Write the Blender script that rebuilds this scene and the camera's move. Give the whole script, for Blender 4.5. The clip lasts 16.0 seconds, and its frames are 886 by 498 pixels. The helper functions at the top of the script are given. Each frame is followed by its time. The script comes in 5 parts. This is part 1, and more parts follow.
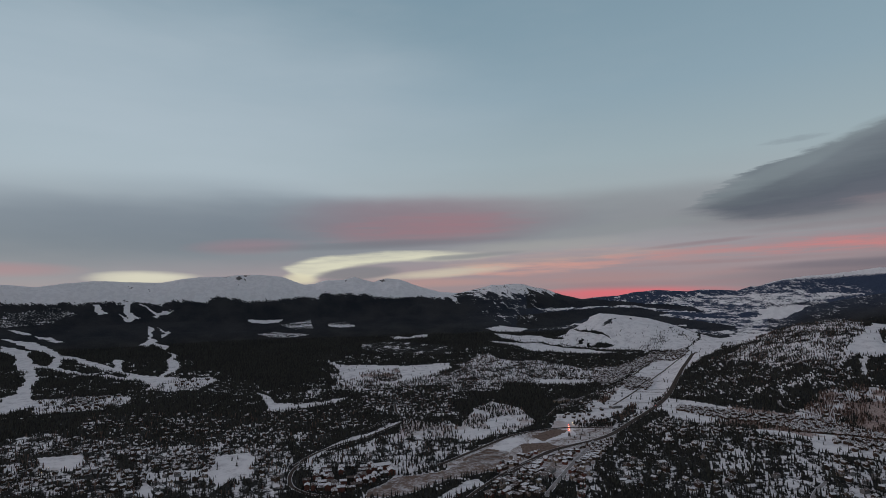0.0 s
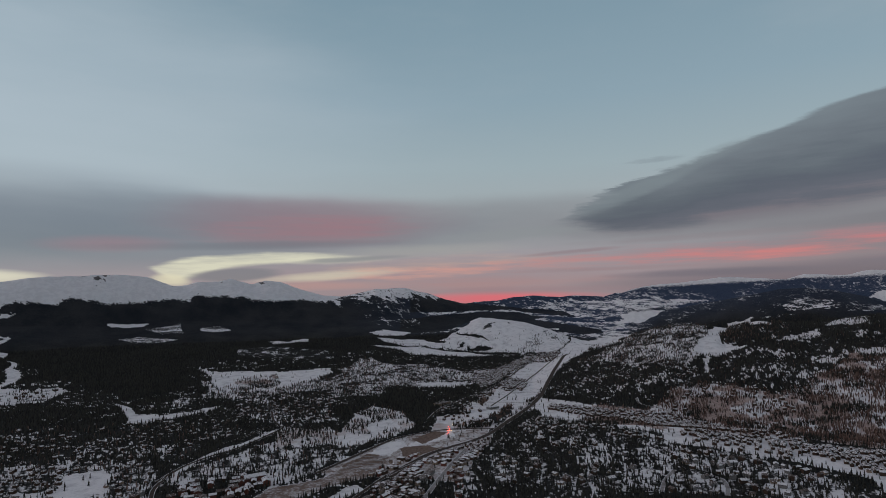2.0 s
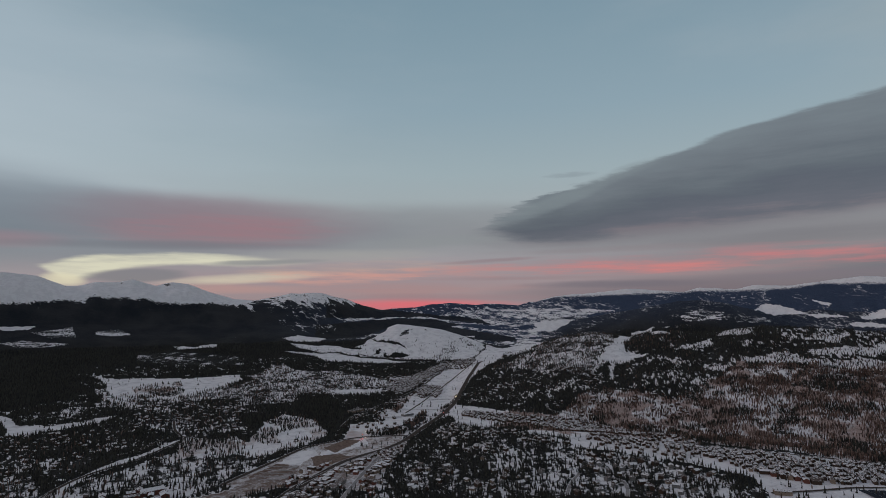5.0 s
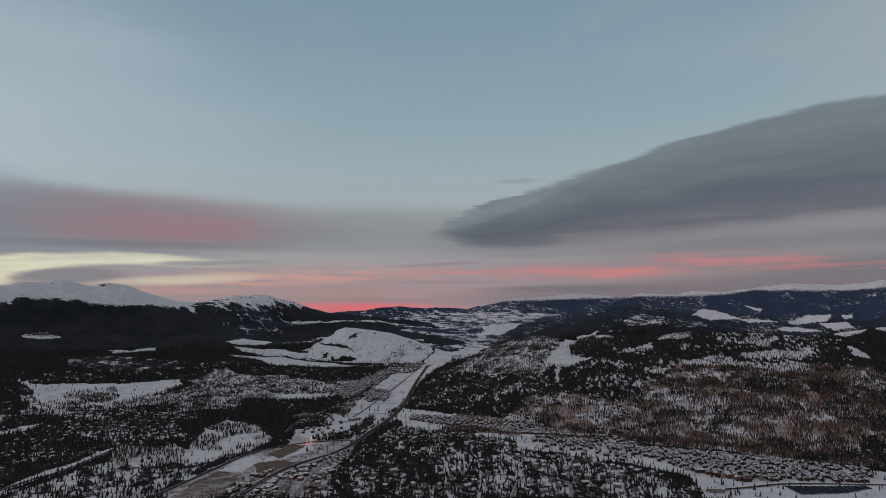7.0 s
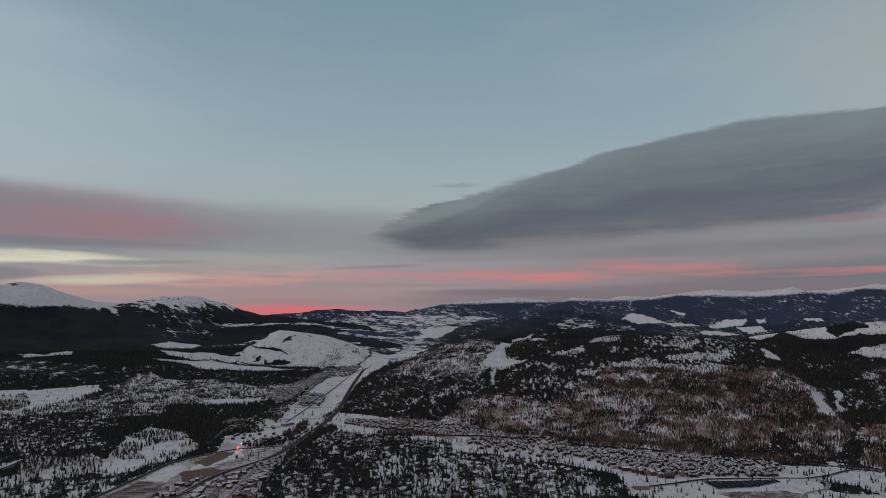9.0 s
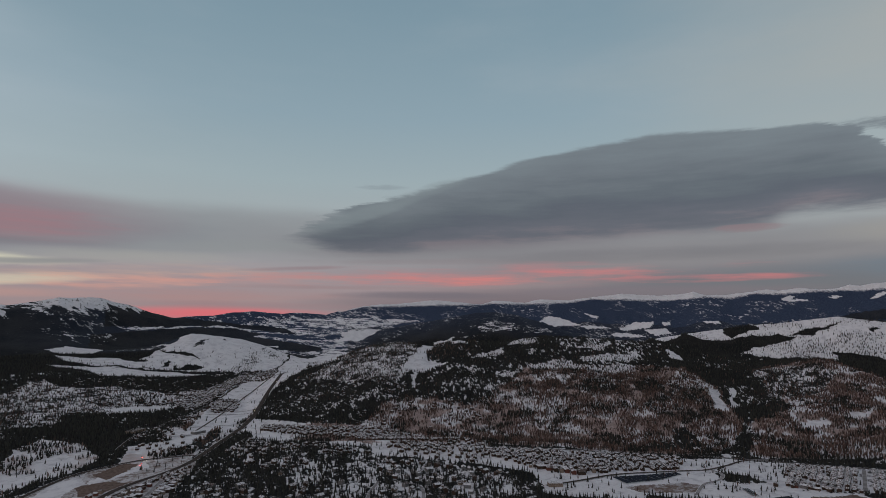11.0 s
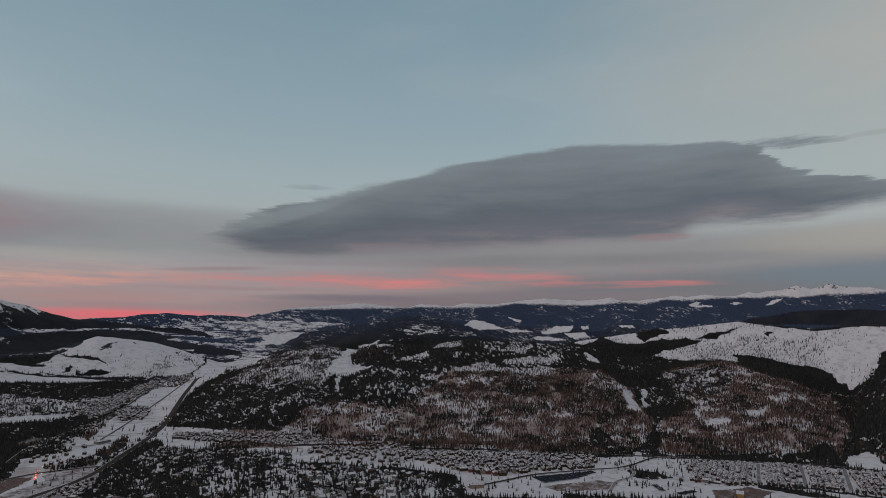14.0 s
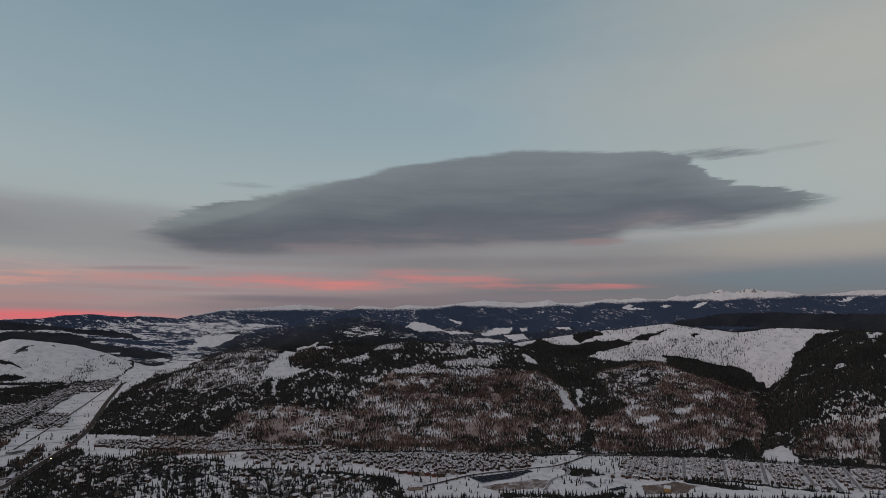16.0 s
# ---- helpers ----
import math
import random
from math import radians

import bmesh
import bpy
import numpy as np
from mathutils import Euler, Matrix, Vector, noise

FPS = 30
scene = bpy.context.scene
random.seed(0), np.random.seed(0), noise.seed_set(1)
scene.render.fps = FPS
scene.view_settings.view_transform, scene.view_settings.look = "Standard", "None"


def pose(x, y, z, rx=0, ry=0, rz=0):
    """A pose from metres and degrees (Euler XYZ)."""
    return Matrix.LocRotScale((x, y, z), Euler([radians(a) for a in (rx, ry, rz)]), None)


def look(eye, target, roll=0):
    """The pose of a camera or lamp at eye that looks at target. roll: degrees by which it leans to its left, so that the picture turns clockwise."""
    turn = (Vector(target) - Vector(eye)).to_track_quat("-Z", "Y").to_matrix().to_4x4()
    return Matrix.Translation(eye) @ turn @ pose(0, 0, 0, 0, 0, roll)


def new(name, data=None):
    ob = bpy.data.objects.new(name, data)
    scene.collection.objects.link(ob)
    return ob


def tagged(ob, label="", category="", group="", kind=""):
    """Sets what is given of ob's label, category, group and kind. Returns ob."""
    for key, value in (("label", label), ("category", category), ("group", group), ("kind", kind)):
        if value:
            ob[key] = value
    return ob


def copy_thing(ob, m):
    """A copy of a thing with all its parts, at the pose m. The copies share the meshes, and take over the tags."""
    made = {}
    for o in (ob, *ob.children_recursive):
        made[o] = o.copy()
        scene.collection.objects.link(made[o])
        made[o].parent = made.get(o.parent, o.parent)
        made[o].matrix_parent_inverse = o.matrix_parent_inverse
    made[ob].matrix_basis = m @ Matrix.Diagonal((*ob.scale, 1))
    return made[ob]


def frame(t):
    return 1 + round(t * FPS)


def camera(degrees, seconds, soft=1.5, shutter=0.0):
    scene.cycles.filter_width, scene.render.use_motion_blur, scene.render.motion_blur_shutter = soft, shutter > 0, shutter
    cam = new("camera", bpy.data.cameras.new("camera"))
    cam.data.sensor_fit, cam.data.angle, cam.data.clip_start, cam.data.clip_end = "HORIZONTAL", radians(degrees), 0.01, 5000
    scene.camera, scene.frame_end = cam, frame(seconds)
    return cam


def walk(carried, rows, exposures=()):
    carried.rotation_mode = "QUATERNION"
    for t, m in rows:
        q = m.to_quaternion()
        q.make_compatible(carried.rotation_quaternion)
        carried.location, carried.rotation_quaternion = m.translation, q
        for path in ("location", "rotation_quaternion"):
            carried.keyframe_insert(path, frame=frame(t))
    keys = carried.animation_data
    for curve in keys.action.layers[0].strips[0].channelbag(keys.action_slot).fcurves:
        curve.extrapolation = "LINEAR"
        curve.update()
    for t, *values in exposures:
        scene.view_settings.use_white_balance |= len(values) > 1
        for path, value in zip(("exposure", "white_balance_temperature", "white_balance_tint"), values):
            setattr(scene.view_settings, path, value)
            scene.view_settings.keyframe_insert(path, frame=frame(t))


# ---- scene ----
cam = camera(75.3, 16.0, soft=0.75)
EYE = 360.0
PATH = [
    (0, pose(0, 0, EYE, 95.51, 1.52, -1.76)),
    (0.5, pose(0, 0, EYE, 95.54, 1.59, -5.89)),
    (1, pose(0, 0, EYE, 95.52, 1.48, -9.29)),
    (1.5, pose(0, 0, EYE, 95.53, 1.39, -11.62)),
    (2, pose(0, 0, EYE, 95.63, 1.21, -13.26)),
    (2.5, pose(0, 0, EYE, 95.70, 0.93, -13.87)),
    (3, pose(0, 0, EYE, 95.81, 0.66, -14.23)),
    (3.5, pose(0, 0, EYE, 95.88, 0.41, -14.74)),
    (4, pose(0, 0, EYE, 95.99, 0.34, -16.52)),
    (4.5, pose(0, 0, EYE, 96.06, 0.26, -18.62)),
    (5, pose(0, 0, EYE, 96.18, 0.31, -21.42)),
    (7.5, pose(0, 0, EYE, 96.58, -0.08, -27.90)),
    (8, pose(0, 0, EYE, 96.66, -0.13, -29.87)),
    (8.5, pose(0, 0, EYE, 96.74, -0.23, -31.07)),
    (9, pose(0, 0, EYE, 96.82, -0.25, -32.60)),
    (9.5, pose(0, 0, EYE, 96.89, -0.21, -35.15)),
    (12, pose(0, 0, EYE, 97.26, -0.37, -42.40)),
    (12.5, pose(0, 0, EYE, 97.31, -0.44, -43.51)),
    (13, pose(0, 0, EYE, 97.38, -0.49, -44.67)),
    (13.5, pose(0, 0, EYE, 97.42, -0.49, -46.03)),
    (14, pose(0, 0, EYE, 97.50, -0.50, -47.64)),
    (14.5, pose(0, 0, EYE, 97.58, -0.47, -49.40)),
    (15, pose(0, 0, EYE, 97.62, -0.48, -50.83)),
    (15.5, pose(0, 0, EYE, 97.69, -0.49, -52.18)),
    (16, pose(0, 0, EYE, 97.73, -0.51, -53.48)),
]
walk(cam, PATH, [(0, 0, 6350, 10), (4, 0, 6390, 10), (9, 0, 6460, 10), (12.5, 0, 6510, 10), (16, 0, 6690, 10)])


# ---------------------------------------------------------------- light
def lin(r, g, b):
    """Linear colour from 0..255 display values."""
    return tuple(((c / 255 + 0.055) / 1.055) ** 2.4 if c > 10 else c / 255 / 12.92 for c in (r, g, b)) + (1.0,)


class Nodes:
    """A few short ways to wire a node tree."""

    def __init__(self, tree):
        self.tree, self.links = tree, tree.links
        tree.nodes.clear()

    def add(self, kind, **settings):
        n = self.tree.nodes.new(kind)
        for key, value in settings.items():
            setattr(n, key, value)
        return n

    def plug(self, socket, value):
        if isinstance(value, bpy.types.NodeSocket):
            self.links.new(value, socket)
        else:
            socket.default_value = value

    def math(self, op, a, b=0.0, c=0.0, clamp=False):
        n = self.add("ShaderNodeMath", operation=op, use_clamp=clamp)
        for s, v in zip(n.inputs, (a, b, c)):
            self.plug(s, v)
        return n.outputs[0]

    def smooth(self, v, lo, hi, a=0.0, b=1.0):
        n = self.add("ShaderNodeMapRange", interpolation_type="SMOOTHSTEP")
        for s, x in zip(n.inputs, (v, lo, hi, a, b)):
            self.plug(s, x)
        return n.outputs[0]

    def mix(self, fac, a, b, mode="MIX"):
        n = self.add("ShaderNodeMix", data_type="RGBA", blend_type=mode)
        self.plug(n.inputs[0], fac), self.plug(n.inputs[6], a), self.plug(n.inputs[7], b)
        return n.outputs[2]

    def noise(self, vec, scale, detail=3.0, rough=0.55, warp=0.0):
        n = self.add("ShaderNodeTexNoise")
        self.plug(n.inputs["Vector"], vec)
        for key, v in (("Scale", scale), ("Detail", detail), ("Roughness", rough), ("Distortion", warp)):
            n.inputs[key].default_value = v
        return n.outputs[0]

    def curve(self, v, points, lo, hi):
        """A smooth curve through points; lo, hi: the range of v it covers. Values are taken over 40."""
        m = self.add("ShaderNodeMapRange", clamp=True)
        for s, x in zip(m.inputs, (v, lo, hi, 0.0, 1.0)):
            self.plug(s, x)
        n = self.add("ShaderNodeFloatCurve")
        c = n.mapping.curves[0]
        for i, (a, b) in enumerate(points):
            place = ((a - lo) / (hi - lo), b / 40)
            if i < 2:
                c.points[i].location = place
            else:
                c.points.new(*place)
        n.mapping.update()
        self.links.new(m.outputs[0], n.inputs["Value"])
        return self.math("MULTIPLY", n.outputs[0], 40.0)

    def ramp(self, v, stops):
        n = self.add("ShaderNodeValToRGB")
        self.plug(n.inputs[0], v)
        e = n.color_ramp.elements
        for i, (at, colour) in enumerate(stops):
            if i > 1:
                e.new(at)
        for el, (at, colour) in zip(e, stops):
            el.position, el.color = at, colour
        return n.outputs[0]


world = bpy.data.worlds.new("dusk_sky")
scene.world = world
world.use_nodes = True
N = Nodes(world.node_tree)
coord = N.add("ShaderNodeTexCoord").outputs["Generated"]
split = N.add("ShaderNodeSeparateXYZ")
N.plug(split.inputs[0], coord)
sx, sy, sz = split.outputs
bearing = N.math("MULTIPLY", N.math("ARCTAN2", sx, sy), 57.29578)
height = N.math("MULTIPLY", N.math("ARCSINE", sz), 57.29578)


def stretched(kx, ky, kz=1.0):
    c = N.add("ShaderNodeCombineXYZ")
    N.plug(c.inputs[0], N.math("MULTIPLY", bearing, kx))
    N.plug(c.inputs[1], N.math("MULTIPLY", height, ky))
    c.inputs[2].default_value = kz
    return c.outputs[0]


soft_drift = N.noise(stretched(0.035, 0.16), 1.0, 4.0)          # long soft streaks
fine_drift = N.noise(stretched(0.09, 0.75, 7.0), 1.0, 5.0, 0.6)  # thin streaks
wisps = N.noise(stretched(0.10, 0.62, 3.0), 1.0, 6.0, 0.62)      # torn cloud edges
d_soft = N.math("SUBTRACT", soft_drift, 0.5)
d_fine = N.math("SUBTRACT", fine_drift, 0.5)
d_wisp = N.math("SUBTRACT", wisps, 0.5)
thin_drift = N.noise(stretched(0.15, 2.0, 23.0), 1.0, 5.0, 0.6)   # hair-thin streaks
d_band = N.math("ADD", d_fine, N.math("MULTIPLY", N.math("SUBTRACT", thin_drift, 0.5), 0.9))

clear = N.ramp(N.math("DIVIDE", height, 90.0), [
    (0.0, lin(128, 118, 130)), (0.035, lin(142, 131, 141)), (0.07, lin(150, 148, 152)), (0.10, lin(158, 164, 166)),
    (0.15, lin(153, 168, 173)), (0.22, lin(138, 159, 170)), (0.35, lin(119, 144, 158)), (0.5, lin(121, 114, 121)), (1.0, lin(112, 102, 111))])
sky = clear


def bank(b0, h0, wide, tall, lean, colour, strength, ragged=0.6, edge=0.55, streak=None):
    """A soft lens of cloud or glow round bearing b0 and height h0 (degrees)."""
    global sky
    db = N.math("SUBTRACT", bearing, b0)
    dh = N.math("SUBTRACT", N.math("SUBTRACT", height, h0), N.math("MULTIPLY", db, lean))
    a = N.math("POWER", N.math("ABSOLUTE", N.math("DIVIDE", db, wide)), 2.0)
    b = N.math("POWER", N.math("ABSOLUTE", N.math("DIVIDE", dh, tall)), 2.0)
    v = N.math("SUBTRACT", 1.0, N.math("ADD", a, b))
    v = N.math("ADD", v, N.math("MULTIPLY", streak or d_soft, ragged * 2))
    sky = N.mix(N.smooth(v, 0.0, edge, 0.0, strength), sky, lin(*colour))


sky = N.mix(N.smooth(N.noise(stretched(0.02, 0.07, 11.0), 1.0, 5.0, 0.6), 0.42, 0.72, 0.0, 0.22), sky, lin(172, 178, 182))   # thin high veil
bank(-34, 17, 52, 15, 0.0, (175, 187, 195), 0.9, 0.35, 1.5)           # pale haze in the west
bank(112, 23, 62, 18, 0.0, (175, 171, 162), 0.95, 0.25, 1.4)          # pale haze in the east
bank(30, 8.0, 70, 3.2, 0.0, (128, 129, 134), 0.78, 0.6, 1.3)
bank(-22, 6.6, 44, 4.6, 0.02, (107, 115, 126), 0.97, 0.45, 1.2)       # grey bank over the range
bank(30, 2.6, 66, 3.4, 0.0, (152, 132, 138), 0.85, 0.4, 1.3)          # mauve haze
bank(90, 2.6, 44, 3.6, 0.0, (104, 109, 122), 0.9, 0.4, 1.3)           # blue grey haze
bank(56, 5.2, 40, 4.6, 0.0, (116, 109, 117), 0.85, 0.4, 1.5)
bank(88, 3.2, 42, 3.6, 0.0, (98, 104, 118), 0.9, 0.4, 1.3)
bank(78, 6.6, 48, 3.0, 0.0, (124, 122, 127), 0.75, 0.5, 1.4)
bank(56, 1.2, 36, 2.4, 0.0, (102, 98, 111), 0.9, 0.4, 1.2)
bank(42, 1.8, 18, 1.7, 0.0, (106, 98, 112), 0.8, 0.4, 1.2)
bank(40, 7.2, 18, 2.0, 0.0, (120, 118, 124), 0.8, 0.5, 1.3)
bank(-30, 9.0, 26, 3.6, 0.05, (120, 128, 138), 0.7, 0.5, 1.6)
bank(0, 8.2, 17, 3.4, 0.02, (138, 113, 121), 0.9, 0.6, 1.6)        # pink flush
bank(0, 7.6, 13, 1.9, 0.03, (156, 109, 117), 0.75, 0.9, 1.9, d_band)
bank(-16.5, 5.9, 7, 1.0, 0.03, (150, 112, 122), 0.65, 0.6, 1.4)
bank(-37, 3.7, 9, 0.8, 0.0, (168, 122, 130), 0.7, 0.5, 1.3)
bank(-6, 6.0, 17, 0.55, 0.03, (106, 107, 117), 0.7, 0.7, 1.2)
bank(21, 6.9, 13, 0.8, 0.04, (134, 137, 140), 0.75, 0.8, 1.3, d_fine)
bank(10, 5.4, 13, 0.9, 0.03, (158, 156, 151), 0.6, 0.8, 1.4, d_fine)

# the yellow gap over the range, sharp to the west and along its upper rim
gap_top = N.curve(bearing, [(-17, 3.6), (-14.4, 4.1), (-10.8, 4.93), (-7.2, 5.37), (-1.7, 5.58), (3, 5.5), (7.3, 5.15), (12, 4.5), (17, 4.0)], -18, 18)
gap_low = N.curve(bearing, [(-17, 4.2), (-14.3, 3.9), (-13, 3.3), (-11.8, 2.7), (-10.6, 2.9), (-8, 3.7), (-5, 4.1), (0, 4.3), (6, 4.4), (12, 4.3), (17, 4.2)], -18, 18)
gap_fade = N.math("MULTIPLY", N.smooth(bearing, -15.2, -13.6), N.smooth(bearing, 10.5, -1.0))
torn = N.math("MULTIPLY", d_fine, 0.9)
gap = N.math("MULTIPLY", N.smooth(N.math("ADD", N.math("SUBTRACT", gap_top, height), torn), 0.0, 0.45),
             N.smooth(N.math("ADD", N.math("SUBTRACT", height, gap_low), torn), -0.15, 0.4))
gap = N.math("MULTIPLY", gap, N.math("ADD", 0.82, N.math("MULTIPLY", d_band, 1.3)), clamp=True)
sky = N.mix(N.math("MULTIPLY", N.math("MULTIPLY", gap, gap_fade), 0.95), sky, lin(211, 207, 184))
bank(-25.8, 3.0, 5.2, 0.75, 0.0, (208, 203, 184), 0.95, 0.5, 1.0, d_fine)
bank(2.6, 3.15, 8.5, 0.62, 0.06, (202, 190, 170), 0.85, 0.7, 1.2, d_fine)
bank(-12.0, 2.8, 2.0, 0.7, -0.1, (214, 206, 178), 0.8, 0.4, 1.0, d_fine)
bank(-6.4, 3.3, 4.9, 0.72, 0.06, (121, 118, 127), 0.97, 0.5, 0.8, d_fine)     # small cap cloud
bank(4.5, 4.75, 6.5, 0.32, 0.05, (128, 128, 133), 0.8, 0.9, 1.1, d_fine)
bank(1.5, 2.2, 9, 0.6, 0.0, (176, 136, 134), 0.75, 0.6, 1.3, d_fine)
bank(14, 4.3, 12, 0.9, 0.04, (182, 154, 144), 0.75, 1.2, 1.8, d_band)
bank(11.5, 3.35, 11, 0.8, 0.05, (212, 150, 136), 0.85, 1.3, 1.8, d_band)      # salmon band
bank(23, 3.9, 12, 0.8, 0.02, (188, 134, 131), 0.75, 1.3, 1.8, d_band)
bank(18, 2.2, 16, 0.9, 0.0, (160, 126, 130), 0.7, 0.9, 1.6, d_band)
bank(45, 4.4, 25, 1.4, 0.02, (172, 119, 125), 0.85, 1.2, 1.9, d_band)         # glowing pink band
bank(42, 4.15, 13, 0.75, 0.0, (214, 118, 116), 0.75, 1.4, 2.0, d_band)
bank(53, 4.7, 12, 0.6, 0.0, (196, 112, 116), 0.65, 1.5, 2.0, d_band)
bank(74, 3.4, 24, 2.3, 0.0, (94, 99, 112), 0.75, 0.6, 1.4)
bank(66, 3.95, 11, 0.42, -0.01, (198, 111, 117), 0.75, 1.3, 1.8, d_band)
bank(38.5, 2.5, 11, 0.5, 0.0, (103, 98, 113), 0.85, 0.7, 1.2, d_fine)
bank(60, 2.9, 18, 0.7, 0.0, (112, 104, 118), 0.8, 0.7, 1.3, d_fine)
bank(25.5, 4.95, 6.5, 0.26, 0.05, (133, 112, 119), 0.75, 1.1, 1.4, d_fine)
bank(38, 5.8, 13, 0.42, 0.012, (128, 116, 122), 0.45, 1.2, 1.6, d_fine)
bank(28, 3.2, 12, 0.3, 0.0, (138, 116, 123), 0.7, 1.2, 1.6, d_fine)
bank(62, 6.3, 20, 0.9, 0.0, (112, 110, 117), 0.75, 0.7, 1.3, d_fine)
bank(88, 7.4, 17, 1.7, 0.0, (158, 153, 145), 0.75, 0.6, 1.4)
bank(88, 4.4, 17, 1.8, 0.0, (92, 110, 128), 0.8, 0.7, 1.4, d_fine)
bank(18.5, 0.6, 12.5, 0.85, 0.0, (222, 88, 106), 0.85, 0.4, 1.3, d_fine)           # red rim on the horizon
bank(22, 1.35, 14, 0.5, 0.0, (142, 116, 126), 0.6, 0.8, 1.4, d_fine)

# the large lens-shaped cloud
shreds = N.math("SUBTRACT", N.noise(stretched(0.22, 1.5, 19.0), 1.0, 6.0, 0.66), 0.5)     # small torn shreds
tear = N.math("ADD", N.smooth(bearing, 68.0, 80.0, 1.1, 4.2), N.smooth(bearing, 44.0, 26.0, 0.0, 2.6))
rag = N.math("ADD", N.math("MULTIPLY", d_wisp, tear), N.math("MULTIPLY", shreds, N.math("MULTIPLY", tear, 0.55)))
top = N.curve(bearing, [(22, 7.5), (24.1, 8.3), (26, 9.4), (29.7, 10.8), (32.2, 11.8), (36, 12.6), (40.2, 13.65), (45.8, 15.2), (50.5, 16.35), (55, 16.95), (60.3, 17.5),
                        (65.3, 17.5), (70.6, 17.0), (75, 16.5), (77.5, 15.3), (79.5, 13.7), (82.6, 12.6), (85.8, 11.5), (89, 10.9)], 20, 92)
low = N.curve(bearing, [(22, 8.3), (24.1, 7.9), (27, 7.1), (29, 6.5), (32.5, 6.4), (40.4, 6.75), (46, 7.05), (55, 7.5), (60, 7.7), (66, 7.9), (69.8, 8.2), (72, 8.9), (79.4, 9.0),
                        (81, 9.1), (84, 9.6), (86, 9.85), (89, 10.7)], 20, 92)
over = N.math("ADD", N.math("SUBTRACT", top, height), rag)
under = N.math("ADD", N.math("SUBTRACT", height, low), N.math("MULTIPLY", rag, 0.45))
inside = N.math("MULTIPLY", N.smooth(over, 0.0, 0.5), N.smooth(under, -0.4, 1.1))
inside = N.math("MULTIPLY", inside, N.smooth(N.math("ADD", bearing, N.math("MULTIPLY", d_fine, 14.0)), 22.0, 30.0, 0.0, 0.97))
inside = N.math("MULTIPLY", inside, N.smooth(N.math("ADD", bearing, N.math("MULTIPLY", shreds, 10.0)), 89.5, 85.5))
depth = N.math("DIVIDE", under, N.math("MAXIMUM", N.math("ADD", over, under), 0.5))
depth = N.math("ADD", depth, N.math("MULTIPLY", d_soft, 0.50))
depth = N.math("ADD", depth, N.math("ADD", N.math("MULTIPLY", d_fine, 0.55), N.math("MULTIPLY", d_wisp, 0.35)))
belly = N.ramp(depth, [(0.0, lin(112, 105, 113)), (0.13, lin(92, 93, 104)), (0.34, lin(82, 86, 97)), (0.50, lin(90, 96, 104)),
                       (0.66, lin(101, 107, 114)), (1.0, lin(114, 122, 128))])
sky = N.mix(inside, sky, belly)
bank(34, 11.1, 11, 0.9, 0.36, (124, 133, 137), 0.55, 1.0, 1.1, d_wisp)          # pale upper layer
bank(79.6, 15.7, 5.0, 0.60, -0.09, (112, 119, 125), 0.85, 1.8, 1.2, shreds)      # torn upper finger
bank(85.5, 15.5, 4.0, 0.30, 0.02, (146, 150, 150), 0.5, 0.9, 0.9, shreds)
bank(34.2, 13.2, 2.8, 0.32, 0.02, (134, 145, 151), 0.6, 2.0, 1.4, shreds)
bank(68.5, 8.3, 3.4, 0.45, 0.0, (132, 112, 118), 0.75, 0.9, 0.9, shreds)

air = N.add("ShaderNodeTexSky", sky_type="NISHITA", sun_disc=False, sun_elevation=radians(1.0), sun_rotation=radians(-70), altitude=3000)
glow = N.add("ShaderNodeBackground")
N.plug(glow.inputs["Color"], sky), N.plug(glow.inputs["Strength"], 1.0)
dome = N.add("ShaderNodeBackground")
N.plug(dome.inputs["Color"], air.outputs[0]), N.plug(dome.inputs["Strength"], 0.02)
both = N.add("ShaderNodeAddShader")
N.links.new(glow.outputs[0], both.inputs[0]), N.links.new(dome.outputs[0], both.inputs[1])
N.links.new(both.outputs[0], N.add("ShaderNodeOutputWorld").inputs[0])

sun = new("sun", bpy.data.lights.new("sun", "SUN"))
sun.data.energy, sun.data.angle, sun.data.color = 0.55, radians(25), (1.0, 0.76, 0.68)
sun.matrix_world = look((0, 0, 900), (math.sin(radians(75)) * 900, -math.cos(radians(75)) * 900, 900 - math.tan(radians(14)) * 900))


# ---------------------------------------------------------------- materials
def material(name):
    m = bpy.data.materials.new(name)
    m.use_nodes = True
    w = Nodes(m.node_tree)
    b = w.add("ShaderNodeBsdfPrincipled")
    w.links.new(b.outputs[0], w.add("ShaderNodeOutputMaterial").inputs[0])
    return m, w, b


def attribute(w, name):
    return w.add("ShaderNodeAttribute", attribute_name=name).outputs["Fac"]


